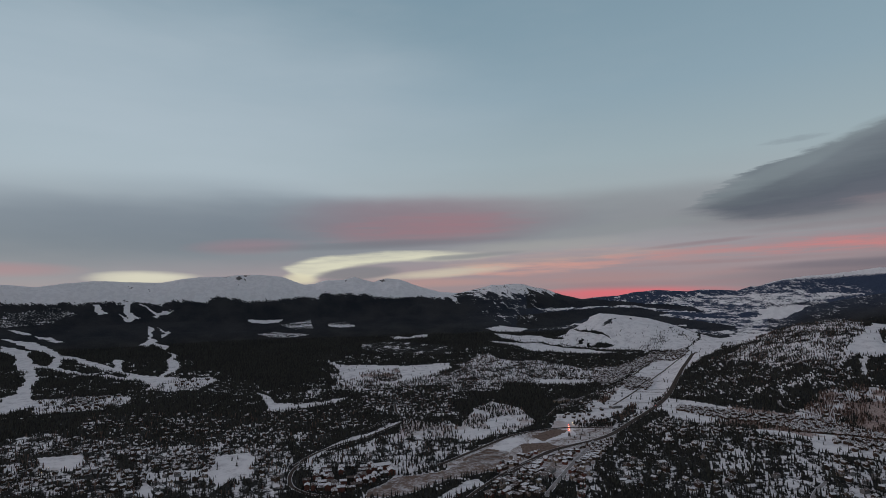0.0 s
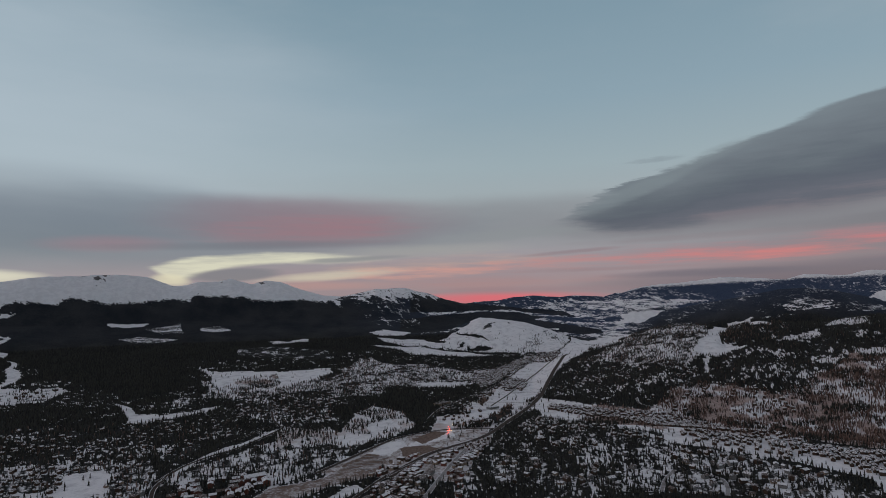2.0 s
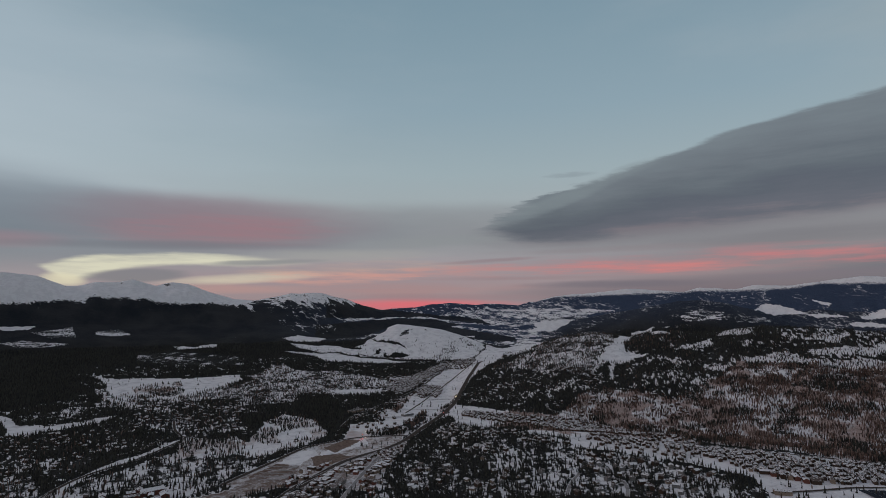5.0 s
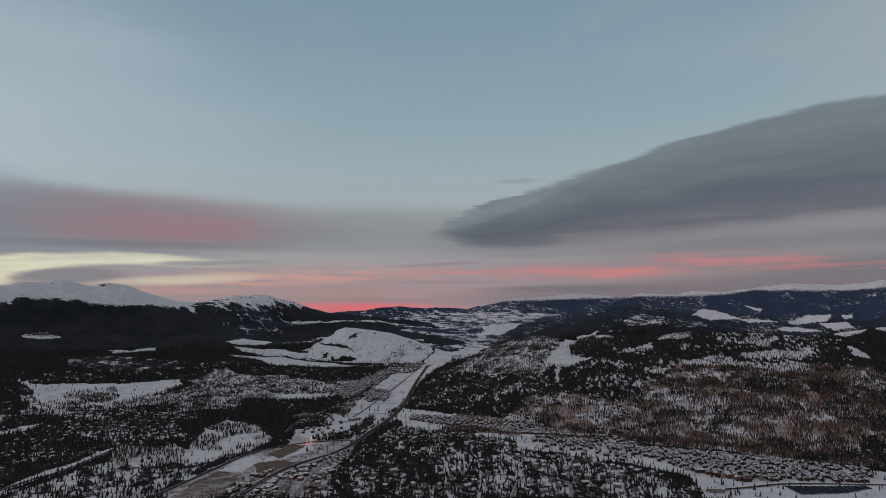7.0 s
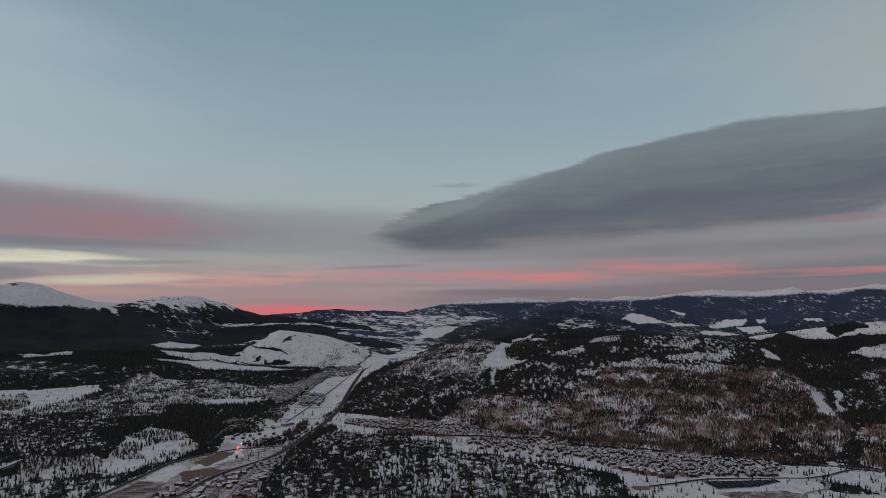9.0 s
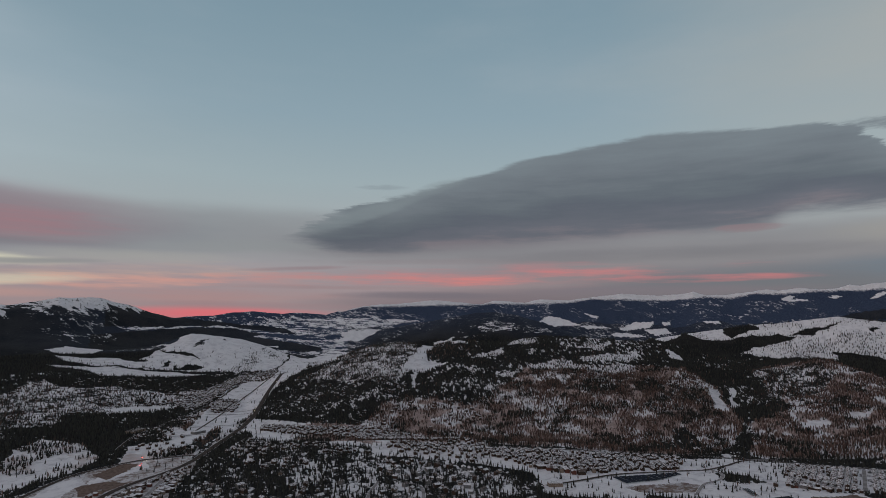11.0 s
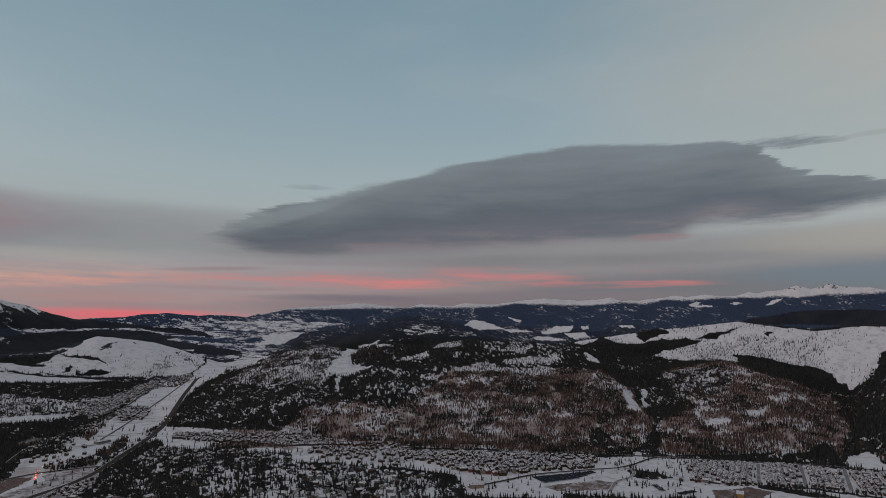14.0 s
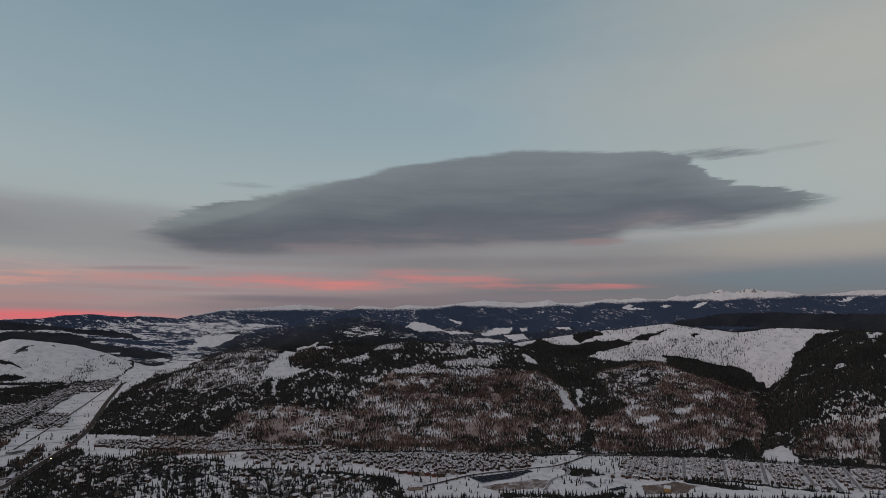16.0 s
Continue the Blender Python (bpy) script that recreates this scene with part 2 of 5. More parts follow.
def ground_material():
    m, w, b = material("snow_and_forest")
    pos = w.add("ShaderNodeNewGeometry").outputs["Position"]
    snow, dirt, rock = attribute(w, "snow"), attribute(w, "dirt"), attribute(w, "rock")
    broad, mid, fine = w.noise(pos, 0.006, 4.0), w.noise(pos, 0.03, 5.0, 0.6), w.noise(pos, 0.16, 3.0, 0.65)
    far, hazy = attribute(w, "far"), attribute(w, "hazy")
    mid_far = w.noise(pos, 0.085, 5.0, 0.62)
    blot = w.math("ADD", w.math("MULTIPLY", mid, w.math("SUBTRACT", 1.0, far)), w.math("MULTIPLY", mid_far, far))
    grain = w.math("ADD", w.math("MULTIPLY", w.math("SUBTRACT", fine, 0.5), 0.55), w.math("MULTIPLY", w.math("SUBTRACT", blot, 0.5), 0.75))
    lie = w.smooth(w.math("ADD", snow, grain), w.math("SUBTRACT", 0.42, w.math("MULTIPLY", hazy, 0.14)), w.math("ADD", 0.58, w.math("MULTIPLY", hazy, 0.22)))
    drift = w.smooth(w.math("ADD", w.math("MULTIPLY", mid, 0.7), w.math("MULTIPLY", fine, 0.3)), 0.3, 0.55)
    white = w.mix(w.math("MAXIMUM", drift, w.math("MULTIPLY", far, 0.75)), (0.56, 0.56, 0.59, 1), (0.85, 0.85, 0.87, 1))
    wood = w.mix(w.smooth(w.math("ADD", w.math("MULTIPLY", broad, 0.6), w.math("MULTIPLY", fine, 0.4)), 0.35, 0.65), (0.014, 0.016, 0.017, 1), (0.040, 0.040, 0.038, 1))
    # blue distance haze over the far woods, mixed into their base colour
    blue_haze = w.mix(w.smooth(fine, 0.3, 0.7), (0.030, 0.046, 0.084, 1), (0.066, 0.090, 0.145, 1))
    wood = w.mix(attribute(w, "blue_haze"), wood, blue_haze)
    stone = w.mix(w.smooth(mid, 0.35, 0.65), (0.10, 0.095, 0.10, 1), (0.2, 0.19, 0.19, 1))
    earth = w.mix(w.smooth(fine, 0.3, 0.7), (0.115, 0.080, 0.064, 1), (0.235, 0.175, 0.146, 1))
    twiggy = w.mix(w.smooth(fine, 0.3, 0.7), (0.20, 0.130, 0.104, 1), (0.48, 0.352, 0.305, 1))
    white = w.mix(w.smooth(w.math("ADD", attribute(w, "brush"), grain), 0.2, 0.8, 0.0, 0.86), white, twiggy)
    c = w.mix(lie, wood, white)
    c = w.mix(w.smooth(w.math("ADD", rock, grain), 0.42, 0.6), c, stone)
    c = w.mix(w.smooth(w.math("ADD", dirt, w.math("MULTIPLY", grain, 0.7)), 0.4, 0.6), c, earth)
    w.plug(b.inputs["Base Color"], c)
    b.inputs["Roughness"].default_value = 0.9
    b.inputs["Specular IOR Level"].default_value = 0.1
    bump = w.add("ShaderNodeBump")
    bump.inputs["Strength"].default_value, bump.inputs["Distance"].default_value = 0.6, 4.0
    w.plug(bump.inputs["Height"], w.math("ADD", fine, w.math("MULTIPLY", lie, -0.6)))
    w.links.new(bump.outputs[0], b.inputs["Normal"])
    return m


def plain_material(name, dark, light, scale, roughness=0.8, island=0.0, bump=0.3):
    """Two tones by noise, with some change from piece to piece."""
    m, w, b = material(name)
    pos = w.add("ShaderNodeNewGeometry")
    n = w.noise(pos.outputs["Position"], scale, 4.0, 0.6)
    v = w.math("ADD", w.math("MULTIPLY", n, 1 - island), w.math("MULTIPLY", pos.outputs["Random Per Island"], island))
    w.plug(b.inputs["Base Color"], w.mix(w.smooth(v, 0.25, 0.75), (*dark, 1), (*light, 1)))
    b.inputs["Roughness"].default_value = roughness
    b.inputs["Specular IOR Level"].default_value = 0.2
    if bump:
        k = w.add("ShaderNodeBump")
        k.inputs["Strength"].default_value, k.inputs["Distance"].default_value = bump, 0.3
        w.plug(k.inputs["Height"], n)
        w.links.new(k.outputs[0], b.inputs["Normal"])
    return m


GROUND = ground_material()
SNOW = plain_material("snow", (0.66, 0.66, 0.69), (0.84, 0.84, 0.86), 0.2, 0.7)
ASPHALT = plain_material("slushy_asphalt", (0.034, 0.025, 0.021), (0.085, 0.064, 0.055), 0.08, 0.9)
SLUSH = plain_material("packed_snow_road", (0.20, 0.185, 0.18), (0.40, 0.39, 0.39), 0.07, 0.8)
NEEDLES = plain_material("conifer_needles", (0.017, 0.018, 0.016), (0.048, 0.047, 0.039), 0.3, 0.85, 0.6, 0)
TWIGS = plain_material("leafless_twigs", (0.084, 0.053, 0.044), (0.212, 0.143, 0.119), 0.3, 0.9, 0.6, 0)
BARK = plain_material("conifer_bark", (0.04, 0.03, 0.025), (0.09, 0.07, 0.06), 2.0, 0.9)
WALLS = [plain_material("brown_log_wall", (0.040, 0.025, 0.019), (0.085, 0.055, 0.040), 0.9, 0.8),
         plain_material("red_brown_wall", (0.10, 0.036, 0.028), (0.17, 0.070, 0.052), 0.9, 0.8),
         plain_material("grey_clapboard_wall", (0.12, 0.115, 0.115), (0.22, 0.21, 0.205), 0.9, 0.8),
         plain_material("tan_plaster_wall", (0.19, 0.14, 0.105), (0.31, 0.24, 0.19), 0.9, 0.8)]
BRICK = plain_material("chimney_stone", (0.10, 0.085, 0.08), (0.2, 0.17, 0.16), 2.0, 0.9)
DOOR = plain_material("dark_door", (0.03, 0.024, 0.02), (0.06, 0.05, 0.04), 1.0, 0.6)


def glass_material(name, colour, roughness=0.1, metallic=0.0):
    m, w, b = material(name)
    n = w.noise(w.add("ShaderNodeNewGeometry").outputs["Position"], 1.3, 3.0)
    w.plug(b.inputs["Base Color"], w.mix(n, tuple(c * 0.6 for c in colour) + (1,), (*colour, 1)))
    b.inputs["Roughness"].default_value, b.inputs["Metallic"].default_value = roughness, metallic
    b.inputs["Specular IOR Level"].default_value = 0.5 if roughness < 0.3 else 0.15
    return m


PANE = glass_material("window_glass", (0.03, 0.035, 0.045), 0.12)
PANEL = glass_material("solar_cell", (0.012, 0.017, 0.034), 0.55)
STEEL = plain_material("galvanised_steel", (0.25, 0.26, 0.27), (0.4, 0.41, 0.42), 2.0, 0.45)


def lit_material(name, colour, strength):
    m, w, b = material(name)
    b.inputs["Base Color"].default_value = (*colour, 1)
    b.inputs["Emission Color"].default_value = (*colour, 1)
    b.inputs["Emission Strength"].default_value = strength
    return m


TAIL = lit_material("tail_light", (1.0, 0.05, 0.04), 28)
HEAD = lit_material("head_light", (1.0, 0.6, 0.25), 60)
LAMP = lit_material("street_lamp_glow", (1.0, 0.5, 0.16), 30)


def roof_material():
    """Snow on shingles; the wind has bared some roofs more than others."""
    m, w, b = material("snowy_shingles")
    pos = w.add("ShaderNodeNewGeometry").outputs["Position"]
    each = w.add("ShaderNodeObjectInfo").outputs["Random"]
    n = w.noise(pos, 0.35, 3.0, 0.6)
    bared = w.smooth(w.math("ADD", n, w.math("MULTIPLY", each, 0.5)), 0.72, 0.92)
    snow = w.mix(w.smooth(w.noise(pos, 0.9, 2.0), 0.3, 0.7), (0.66, 0.66, 0.69, 1), (0.84, 0.84, 0.86, 1))
    w.plug(b.inputs["Base Color"], w.mix(bared, snow, (0.10, 0.075, 0.065, 1)))
    b.inputs["Roughness"].default_value = 0.8
    return m


ROOF = roof_material()


# ---------------------------------------------------------------- the lie of the land
# Bearings are degrees clockwise from +y, distances and heights are metres, round the camera at (0, 0). Far ranges are
# pulled closer and shaped to fit its view.
def lattice(ix, iy, seed):
    h = (ix.astype(np.int64) * 374761393 + iy.astype(np.int64) * 668265263 + seed * 974634353) & 0x7FFFFFFF
    h = ((h ^ (h >> 13)) * 1274126177) & 0x7FFFFFFF
    return ((h ^ (h >> 16)) & 0xFFFF) / 65535.0


def rough(x, y, size, seed=0, octaves=4):
    """Fractal value noise, about -1 to 1, on arrays."""
    total, weight, amp = 0.0, 0.0, 1.0
    for o in range(octaves):
        u, v = x / size, y / size
        iu, iv = np.floor(u), np.floor(v)
        fu, fv = u - iu, v - iv
        fu, fv = fu * fu * (3 - 2 * fu), fv * fv * (3 - 2 * fv)
        a, b = lattice(iu, iv, seed + o), lattice(iu + 1, iv, seed + o)
        c, d = lattice(iu, iv + 1, seed + o), lattice(iu + 1, iv + 1, seed + o)
        total = total + amp * ((a + (b - a) * fu) * (1 - fv) + (c + (d - c) * fu) * fv)
        weight, amp, size = weight + amp, amp * 0.52, size / 2.03
    return total / weight * 2 - 1


def step(v, lo, hi):
    u = np.clip((v - lo) / (hi - lo), 0, 1)
    return u * u * (3 - 2 * u)


# each: crest as (bearing, rise in degrees seen from the camera), its distance, width of the near and the far slope
WEST_RANGE = [(-75, 1.6), (-60, 2.2), (-44, 2.5), (-35.8, 2.45), (-33.6, 2.3), (-29.5, 2.75), (-24.3, 2.6), (-22.3, 2.95), (-21.2, 3.08), (-19.5, 3.08), (-17.4, 3.25), (-15.6, 3.27),
              (-13.9, 3.05), (-13, 2.7), (-11.8, 2.25), (-11, 2.32), (-9.6, 2.63), (-8.1, 2.66), (-6.9, 2.93), (-5.1, 2.4), (-3.7, 2.73), (-2.5, 2.6), (-0.7, 1.88), (1.5, 1.26),
              (3.3, 1.11), (5.2, 1.45), (6.6, 1.8), (7.3, 1.72), (8.1, 1.86), (9.5, 1.78), (10.9, 1.44), (12.3, 1.08), (13.6, 0.6), (15, 0.21), (16.7, 0.02), (19, -0.24), (21.4, -0.53), (23.8, -0.72),
              (25.1, -0.95), (27, -1.5)]
NORTH_HILLS = [(12, -0.4), (15, 0.1), (16.4, 0.28), (18.9, 0.44), (20.3, 0.7), (22.1, 0.8), (23.4, 0.7), (24.8, 0.61), (26, 0.7), (27.2, 0.64), (28.9, 0.52), (30, 0.9), (33, 0.6), (36, 0)]
EAST_RANGE = [(25, -0.4), (28.5, 0.45), (29.8, 0.6), (31.2, 1.05), (32.5, 1.42), (34.1, 1.58), (36.9, 1.74), (39.5, 2.04), (41.7, 1.85), (44.1, 1.65), (45.5, 2.0), (48.4, 1.82), (50.1, 2.18), (52.4, 2.0),
              (55, 2.35), (57.6, 2.66), (59.1, 2.5), (60.7, 2.4), (62.5, 2.5), (63.8, 2.72), (64.9, 2.42), (66.4, 2.41), (68.2, 2.62), (69.7, 2.86), (70.6, 2.7), (72.2, 2.92), (73.5, 2.74), (74.8, 2.8),
              (75.6, 3.12), (76.3, 2.95), (77.1, 3.14), (78.2, 3.22), (79.2, 3.6), (80.3, 3.25), (81.5, 3.64), (82.6, 3.36), (84.2, 3.28), (85.9, 2.85), (87.4, 3.01), (89.4, 3.23), (91, 3.27), (100, 3.0), (115, 2.2), (140, 1.5)]
EAST_WOODS = [(24, -1.0), (28, -0.1), (30, 0.6), (31.2, 1.02), (32.5, 1.3), (36.9, 1.39), (40, 1.52), (44.1, 1.57), (45.5, 1.7), (48.4, 1.62), (52.4, 1.78), (54.8, 2.1), (58.2, 2.03), (61.8, 1.93), (64, 2.12),
              (65.1, 2.24), (67, 2.05), (68.4, 2.42), (71.6, 2.43), (73.1, 2.6), (76.4, 2.56), (78.1, 2.66), (79.2, 2.5), (81.1, 2.74), (84.6, 2.74), (85.5, 2.92), (87.4, 2.8), (91, 2.8), (100, 2.4), (115, 1.6), (140, 1.0)]
DARK_MOUNT = [(29, -3.2), (32, -2.25), (33.8, -1.14), (36.3, -0.5), (39.3, 0.0), (41.7, 0.42), (43.6, 0.82), (45.5, 0.88), (47.4, 0.61), (49.3, 0.08), (50.8, -0.38), (52.4, -0.99), (57.7, -1.67), (63, -2.4)]
NEAR_HILL = [(18, -7.2), (21, -6.6), (24.2, -5.3), (28.5, -4.23), (33, -2.55), (36.6, -2.2), (39.2, -2.5), (41.8, -1.9), (45.5, -2.1), (49.9, -1.46), (53.8, -1.54), (57.7, -1.78),
             (62.1, -2.05), (64.8, -3.0), (67.9, -3.6), (73, -3.0), (77.7, -3.34), (80.8, -5.1), (82.5, -5.4), (85, -2.2), (88.4, -0.2), (92, 0.0), (105, 0.4), (130, 0)]
SNOW_RIDGE = [(58, -2.2), (60, -1.6), (63.2, -1.06), (67.5, -0.36), (70.6, -0.06), (74.6, 0.49), (76, 0.3), (80.2, -0.17), (83.6, 0.21), (87.6, 0.06), (95, -0.2), (110, -0.5)]
WHITE_HILL = [(3, -2.9), (5.9, -2.6), (9.8, -2.68), (13.4, -2.4), (15, -1.95), (16.9, -1.22), (19.4, -1.52), (21.2, -1.78), (23.5, -2.45), (26.5, -3.2), (28.5, -3.9)]
TREE_LINE = [(-36, 1.1), (-32, 0.85), (-28, 0.95), (-24.2, 0.64), (-23.3, 1.0), (-20.6, 0.87), (-19.5, 1.33), (-18.4, 1.14), (-17, 0.71), (-15.6, 0.79), (-12.1, 1.05), (-10.6, 1.03), (-9.6, 1.43), (-8.1, 1.35),
             (-6.4, 1.18), (-3.8, 0.85), (-0.3, 0.82), (2.4, 0.5), (4.3, 0.85), (6.1, 0.9), (8, 0.9), (9.9, 0.85), (11.9, 0.9), (13.3, 0.9), (15, 1.2), (28, 1.2), (30, 0.75), *EAST_WOODS[3:]]
RIDGES = [(WEST_RANGE, 4760, 420, 200, 1.2), (NORTH_HILLS, 4800, 170, 120, 1.0), (EAST_RANGE, 4790, 240, 120, 1.0), (EAST_WOODS, 4570, 460, 200, 1.15),
          (DARK_MOUNT, 4180, 520, 250, 1.05), (NEAR_HILL, 3230, 1340, 420, 1.12), (SNOW_RIDGE, 3780, 470, 300, 1.0), (WHITE_HILL, 4060, 440, 240, 0.9)]


def land(x, y):
    """The height of the ground at x, y (arrays)."""
    x, y = np.asarray(x, float), np.asarray(y, float)
    r = np.hypot(x, y)
    b = np.degrees(np.arctan2(x, y))
    west = np.interp(r, [0, 2000, 2600, 3300, 3800, 4150, 4450, 4600, 4900], [0, 0, 22, 77, 141, 220, 324, 380, 392])
    vale = np.interp(r, [0, 2700, 3300, 3800, 4200, 4480, 4620, 4900], [0, 6, 36, 101, 177, 237, 272, 290])
    k = step(b, 6, 17)
    k = np.where(b < -120, 1.0, k)
    z = west * (1 - k) + vale * k
    small = rough(x, y, 420, 5, 5)
    z = z + small * np.interp(r, [0, 1800, 2700, 3700, 4800], [1.0, 2.5, 8, 11, 13]) * np.where(k > 0.99, 0.35, 1.0)
    wob = rough(x, y, 260, 11, 4)
    gully = rough(b * 30 + wob * 20, r * 0.25, 60, 21, 5)
    for crest, far, near_w, far_w, power in RIDGES:
        cb, ce = np.array(crest).T
        lo, hi = cb[0], cb[-1]
        bb = np.clip(b, lo, hi)
        jag = rough(bb * 100, far + 0 * bb, 90, 17, 4) * (0.07 if far > 4700 else 0.04)
        top = EYE + far * np.tan(np.radians(np.interp(bb, cb, ce) + jag))
        ends = step(b, lo - 6, lo) * (1 - step(b, hi, hi + 8))
        u = np.where(r < far, (far - r) / near_w, (r - far) / far_w)
        s = np.clip(1 - u, 0, 1)
        s = np.where(r < far, s ** power, s * s * (3 - 2 * s)) * ends
        body = s * (1 - s) * 4
        up = z + (top - z) * s + body * (gully * (0.20 if crest is WEST_RANGE else 0.10 if far > 4100 else 0.06) + wob * 0.06) * np.maximum(top - z, 0)
        z = np.where(s > 0, np.maximum(z, up), z)
    knoll = step(b, 20, 27) * (1 - step(b, 50, 62)) * step(r, 1250, 1590) * (1 - step(r, 1680, 1800))
    z = z + 19 * knoll
    return z


# ---------------------------------------------------------------- what covers the land
# name: snow cover (below 0: bare earth), tree cover, share of leafless trees, outline in metres
PATCHES, ROADS = [], []


def patch(*what):
    PATCHES.append(what)


def route(*what):
    ROADS.append(what)


patch("black_woods", 0.03, 1.1, 0, [(-1738, 3867), (-1350, 4036), (-535, 4180), (63, 3998), (337, 3699), (53, 3380), (-598, 3357), (-517, 2660), (-680, 2538), (-914, 2830), (-1208, 3021), (-1335, 3389), (-1444, 3243)])
patch("glade_woods", 0.54, 0.52, 0.25, [(142, 2799), (268, 3287), (928, 3308), (1096, 2970), (708, 2513), (453, 2416), (177, 2322), (-187, 2349), (-389, 2454), (-453, 2818), (-169, 2780)])
patch("terrace", 0.58, 0.55, 0.1, [(-303, 1338), (-274, 1451), (-62, 1710), (75, 1826), (110, 1500), (1, 1336), (-72, 1259), (-156, 1378)])
patch("lodges", 0.55, 0.4, 0.2, [(-1497, 2277), (-1363, 2374), (-1280, 2426), (-1189, 2402), (-1127, 2279), (-1154, 2170), (-1254, 2086), (-1344, 2048)])
patch("low_west", 0.46, 0.5, 0.2, [(-1184, 1670), (-1174, 1793), (-1019, 1782), (-809, 1626), (-534, 1575), (-347, 1531), (-305, 1347), (-281, 1146), (-858, 1217)])
patch("chalet_woods", 0.29, 0.84, 0.1, [(-1164, 2031), (-697, 2052), (-228, 2034), (-210, 1870), (-293, 1555), (-411, 1556), (-809, 1626), (-1019, 1782)])
patch("upper_chalets", 0.36, 0.75, 0.1, [(-273, 2440), (106, 2495), (79, 1916), (-69, 1941), (-236, 2106)])
patch("ski_a", 0.97, 0, 0, [(-2365, 3300), (-2178, 3251), (-2039, 3077), (-1863, 2826), (-1752, 2698), (-1648, 2494), (-1589, 2389), (-1444, 2229), (-1466, 2143), (-1479, 2079), (-1665, 2336), (-1649, 2406), (-1763, 2604), (-1898, 2821), (-1983, 2886), (-2173, 3149), (-2295, 3203)])
patch("ski_b", 0.97, 0, 0, [(-2438, 3399), (-2257, 3414), (-2008, 3246), (-1893, 3207), (-1586, 2973), (-1424, 2845), (-1229, 2768), (-1115, 2744), (-1121, 2582), (-1196, 2545), (-1255, 2650), (-1382, 2711), (-1614, 2807), (-1636, 2843), (-1387, 2746), (-1406, 2800), (-1640, 2944), (-1877, 3132), (-2000, 3187), (-2243, 3323)])
patch("ski_c", 0.97, 0, 0, [(-2048, 3253), (-1962, 3207), (-1811, 2924), (-1873, 2945), (-1939, 3091)])
patch("ski_d", 0.97, 0, 0, [(-1995, 3016), (-1788, 2917), (-1656, 2855), (-1607, 2794), (-1748, 2853), (-1950, 2948)])
patch("ski_e", 0.97, 0, 0, [(-1669, 3154), (-1614, 3145), (-1476, 2879), (-1540, 2913)])
patch("ski_f", 0.97, 0, 0, [(-1490, 3407), (-1400, 3302), (-1372, 3209), (-1293, 3093), (-1232, 2929), (-1241, 2844), (-1237, 2757), (-1261, 2753), (-1281, 2934), (-1314, 3022), (-1377, 3125), (-1424, 3272)])
patch("ski_g", 0.95, 0, 0, [(-1830, 3875), (-1785, 3859), (-1702, 3653), (-1644, 3617), (-1647, 3493), (-1712, 3532), (-1708, 3620)])
patch("ski_h", 0.95, 0, 0, [(-1776, 3863), (-1686, 3802), (-1678, 3848), (-1634, 3733), (-1648, 3684), (-1675, 3761)])
patch("ski_i", 0.95, 0, 0, [(-1655, 3582), (-1556, 3535), (-1519, 3443), (-1610, 3527)])
patch("ski_j", 0.95, 0, 0, [(-2077, 4027), (-2025, 4023), (-1997, 3970), (-1920, 3951), (-1950, 3916), (-2024, 3950)])
patch("ski_k", 0.95, 0, 0, [(-2231, 3943), (-2181, 3934), (-2108, 3905), (-2148, 3884)])
patch("ski_l", 0.9, 0, 0, [(-1976, 4024), (-1813, 4021), (-1733, 4076), (-1786, 4004), (-1863, 3975), (-1831, 4003)])
patch("ski_m", 0.9, 0, 0, [(-2072, 3921), (-1936, 3924), (-1960, 3898)])
patch("ski_n", 0.75, 0, 0, [(-2321, 3509), (-2221, 3506), (-2107, 3481), (-2154, 3427)])
patch("ski_o", 0.7, 0, 0, [(-2502, 3530), (-2373, 3536), (-2352, 3506), (-2455, 3512)])
patch("high_glades", 0.47, 0.2, 0.2, [(-2615, 3634), (-2353, 3816), (-2251, 3828), (-2363, 3671), (-2534, 3529)])
patch("base_lodges", 0.62, 0.2, 0, [(-1210, 2515), (-1151, 2707), (-1040, 2786), (-949, 2701), (-972, 2510), (-1071, 2467)])
patch("bench_a", 0.9, 0, 0, [(-1268, 4159), (-1034, 4217), (-1033, 4146), (-1226, 4115)])
patch("bench_b", 0.5, 0.2, 0, [(-1026, 4102), (-828, 4201), (-776, 4031), (-909, 4019)])
patch("bench_c", 0.55, 0.2, 0, [(-715, 4131), (-587, 4214), (-487, 4127), (-589, 4087)])
patch("bench_d", 0.95, 0, 0, [(-240, 3858), (-127, 3854), (4, 3880), (4, 3820), (-200, 3803)])
patch("bench_e", 0.5, 0.2, 0, [(-1123, 3895), (-1009, 3957), (-763, 3905), (-903, 3832), (-1006, 3803)])
patch("bench_f", 0.38, 0.2, 0, [(-407, 3678), (-196, 3728), (123, 3548), (114, 3317), (-113, 3347), (-386, 3478)])
patch("big_field", 0.97, 0.03, 0, [(-552, 3200), (-455, 3042), (-160, 3003), (118, 3047), (132, 2920), (12, 2731), (-103, 2621), (-186, 2535), (-341, 2607), (-407, 2752), (-434, 2900)])
patch("big_field_brush", 0.6, 0.35, 0.5, [(-295, 2899), (-157, 2943), (-107, 2738), (-140, 2601), (-288, 2580), (-358, 2644)])
patch("gulch", 0.95, 0.05, 0, [(-696, 2426), (-619, 2342), (-576, 2219), (-526, 2186), (-473, 2179), (-413, 2191), (-296, 2292), (-329, 2190), (-400, 2124), (-505, 2061), (-545, 2063), (-612, 2222)])
patch("gulch_b", 0.6, 0.4, 0, [(-518, 2498), (-417, 2361), (-436, 2257), (-488, 2333)])
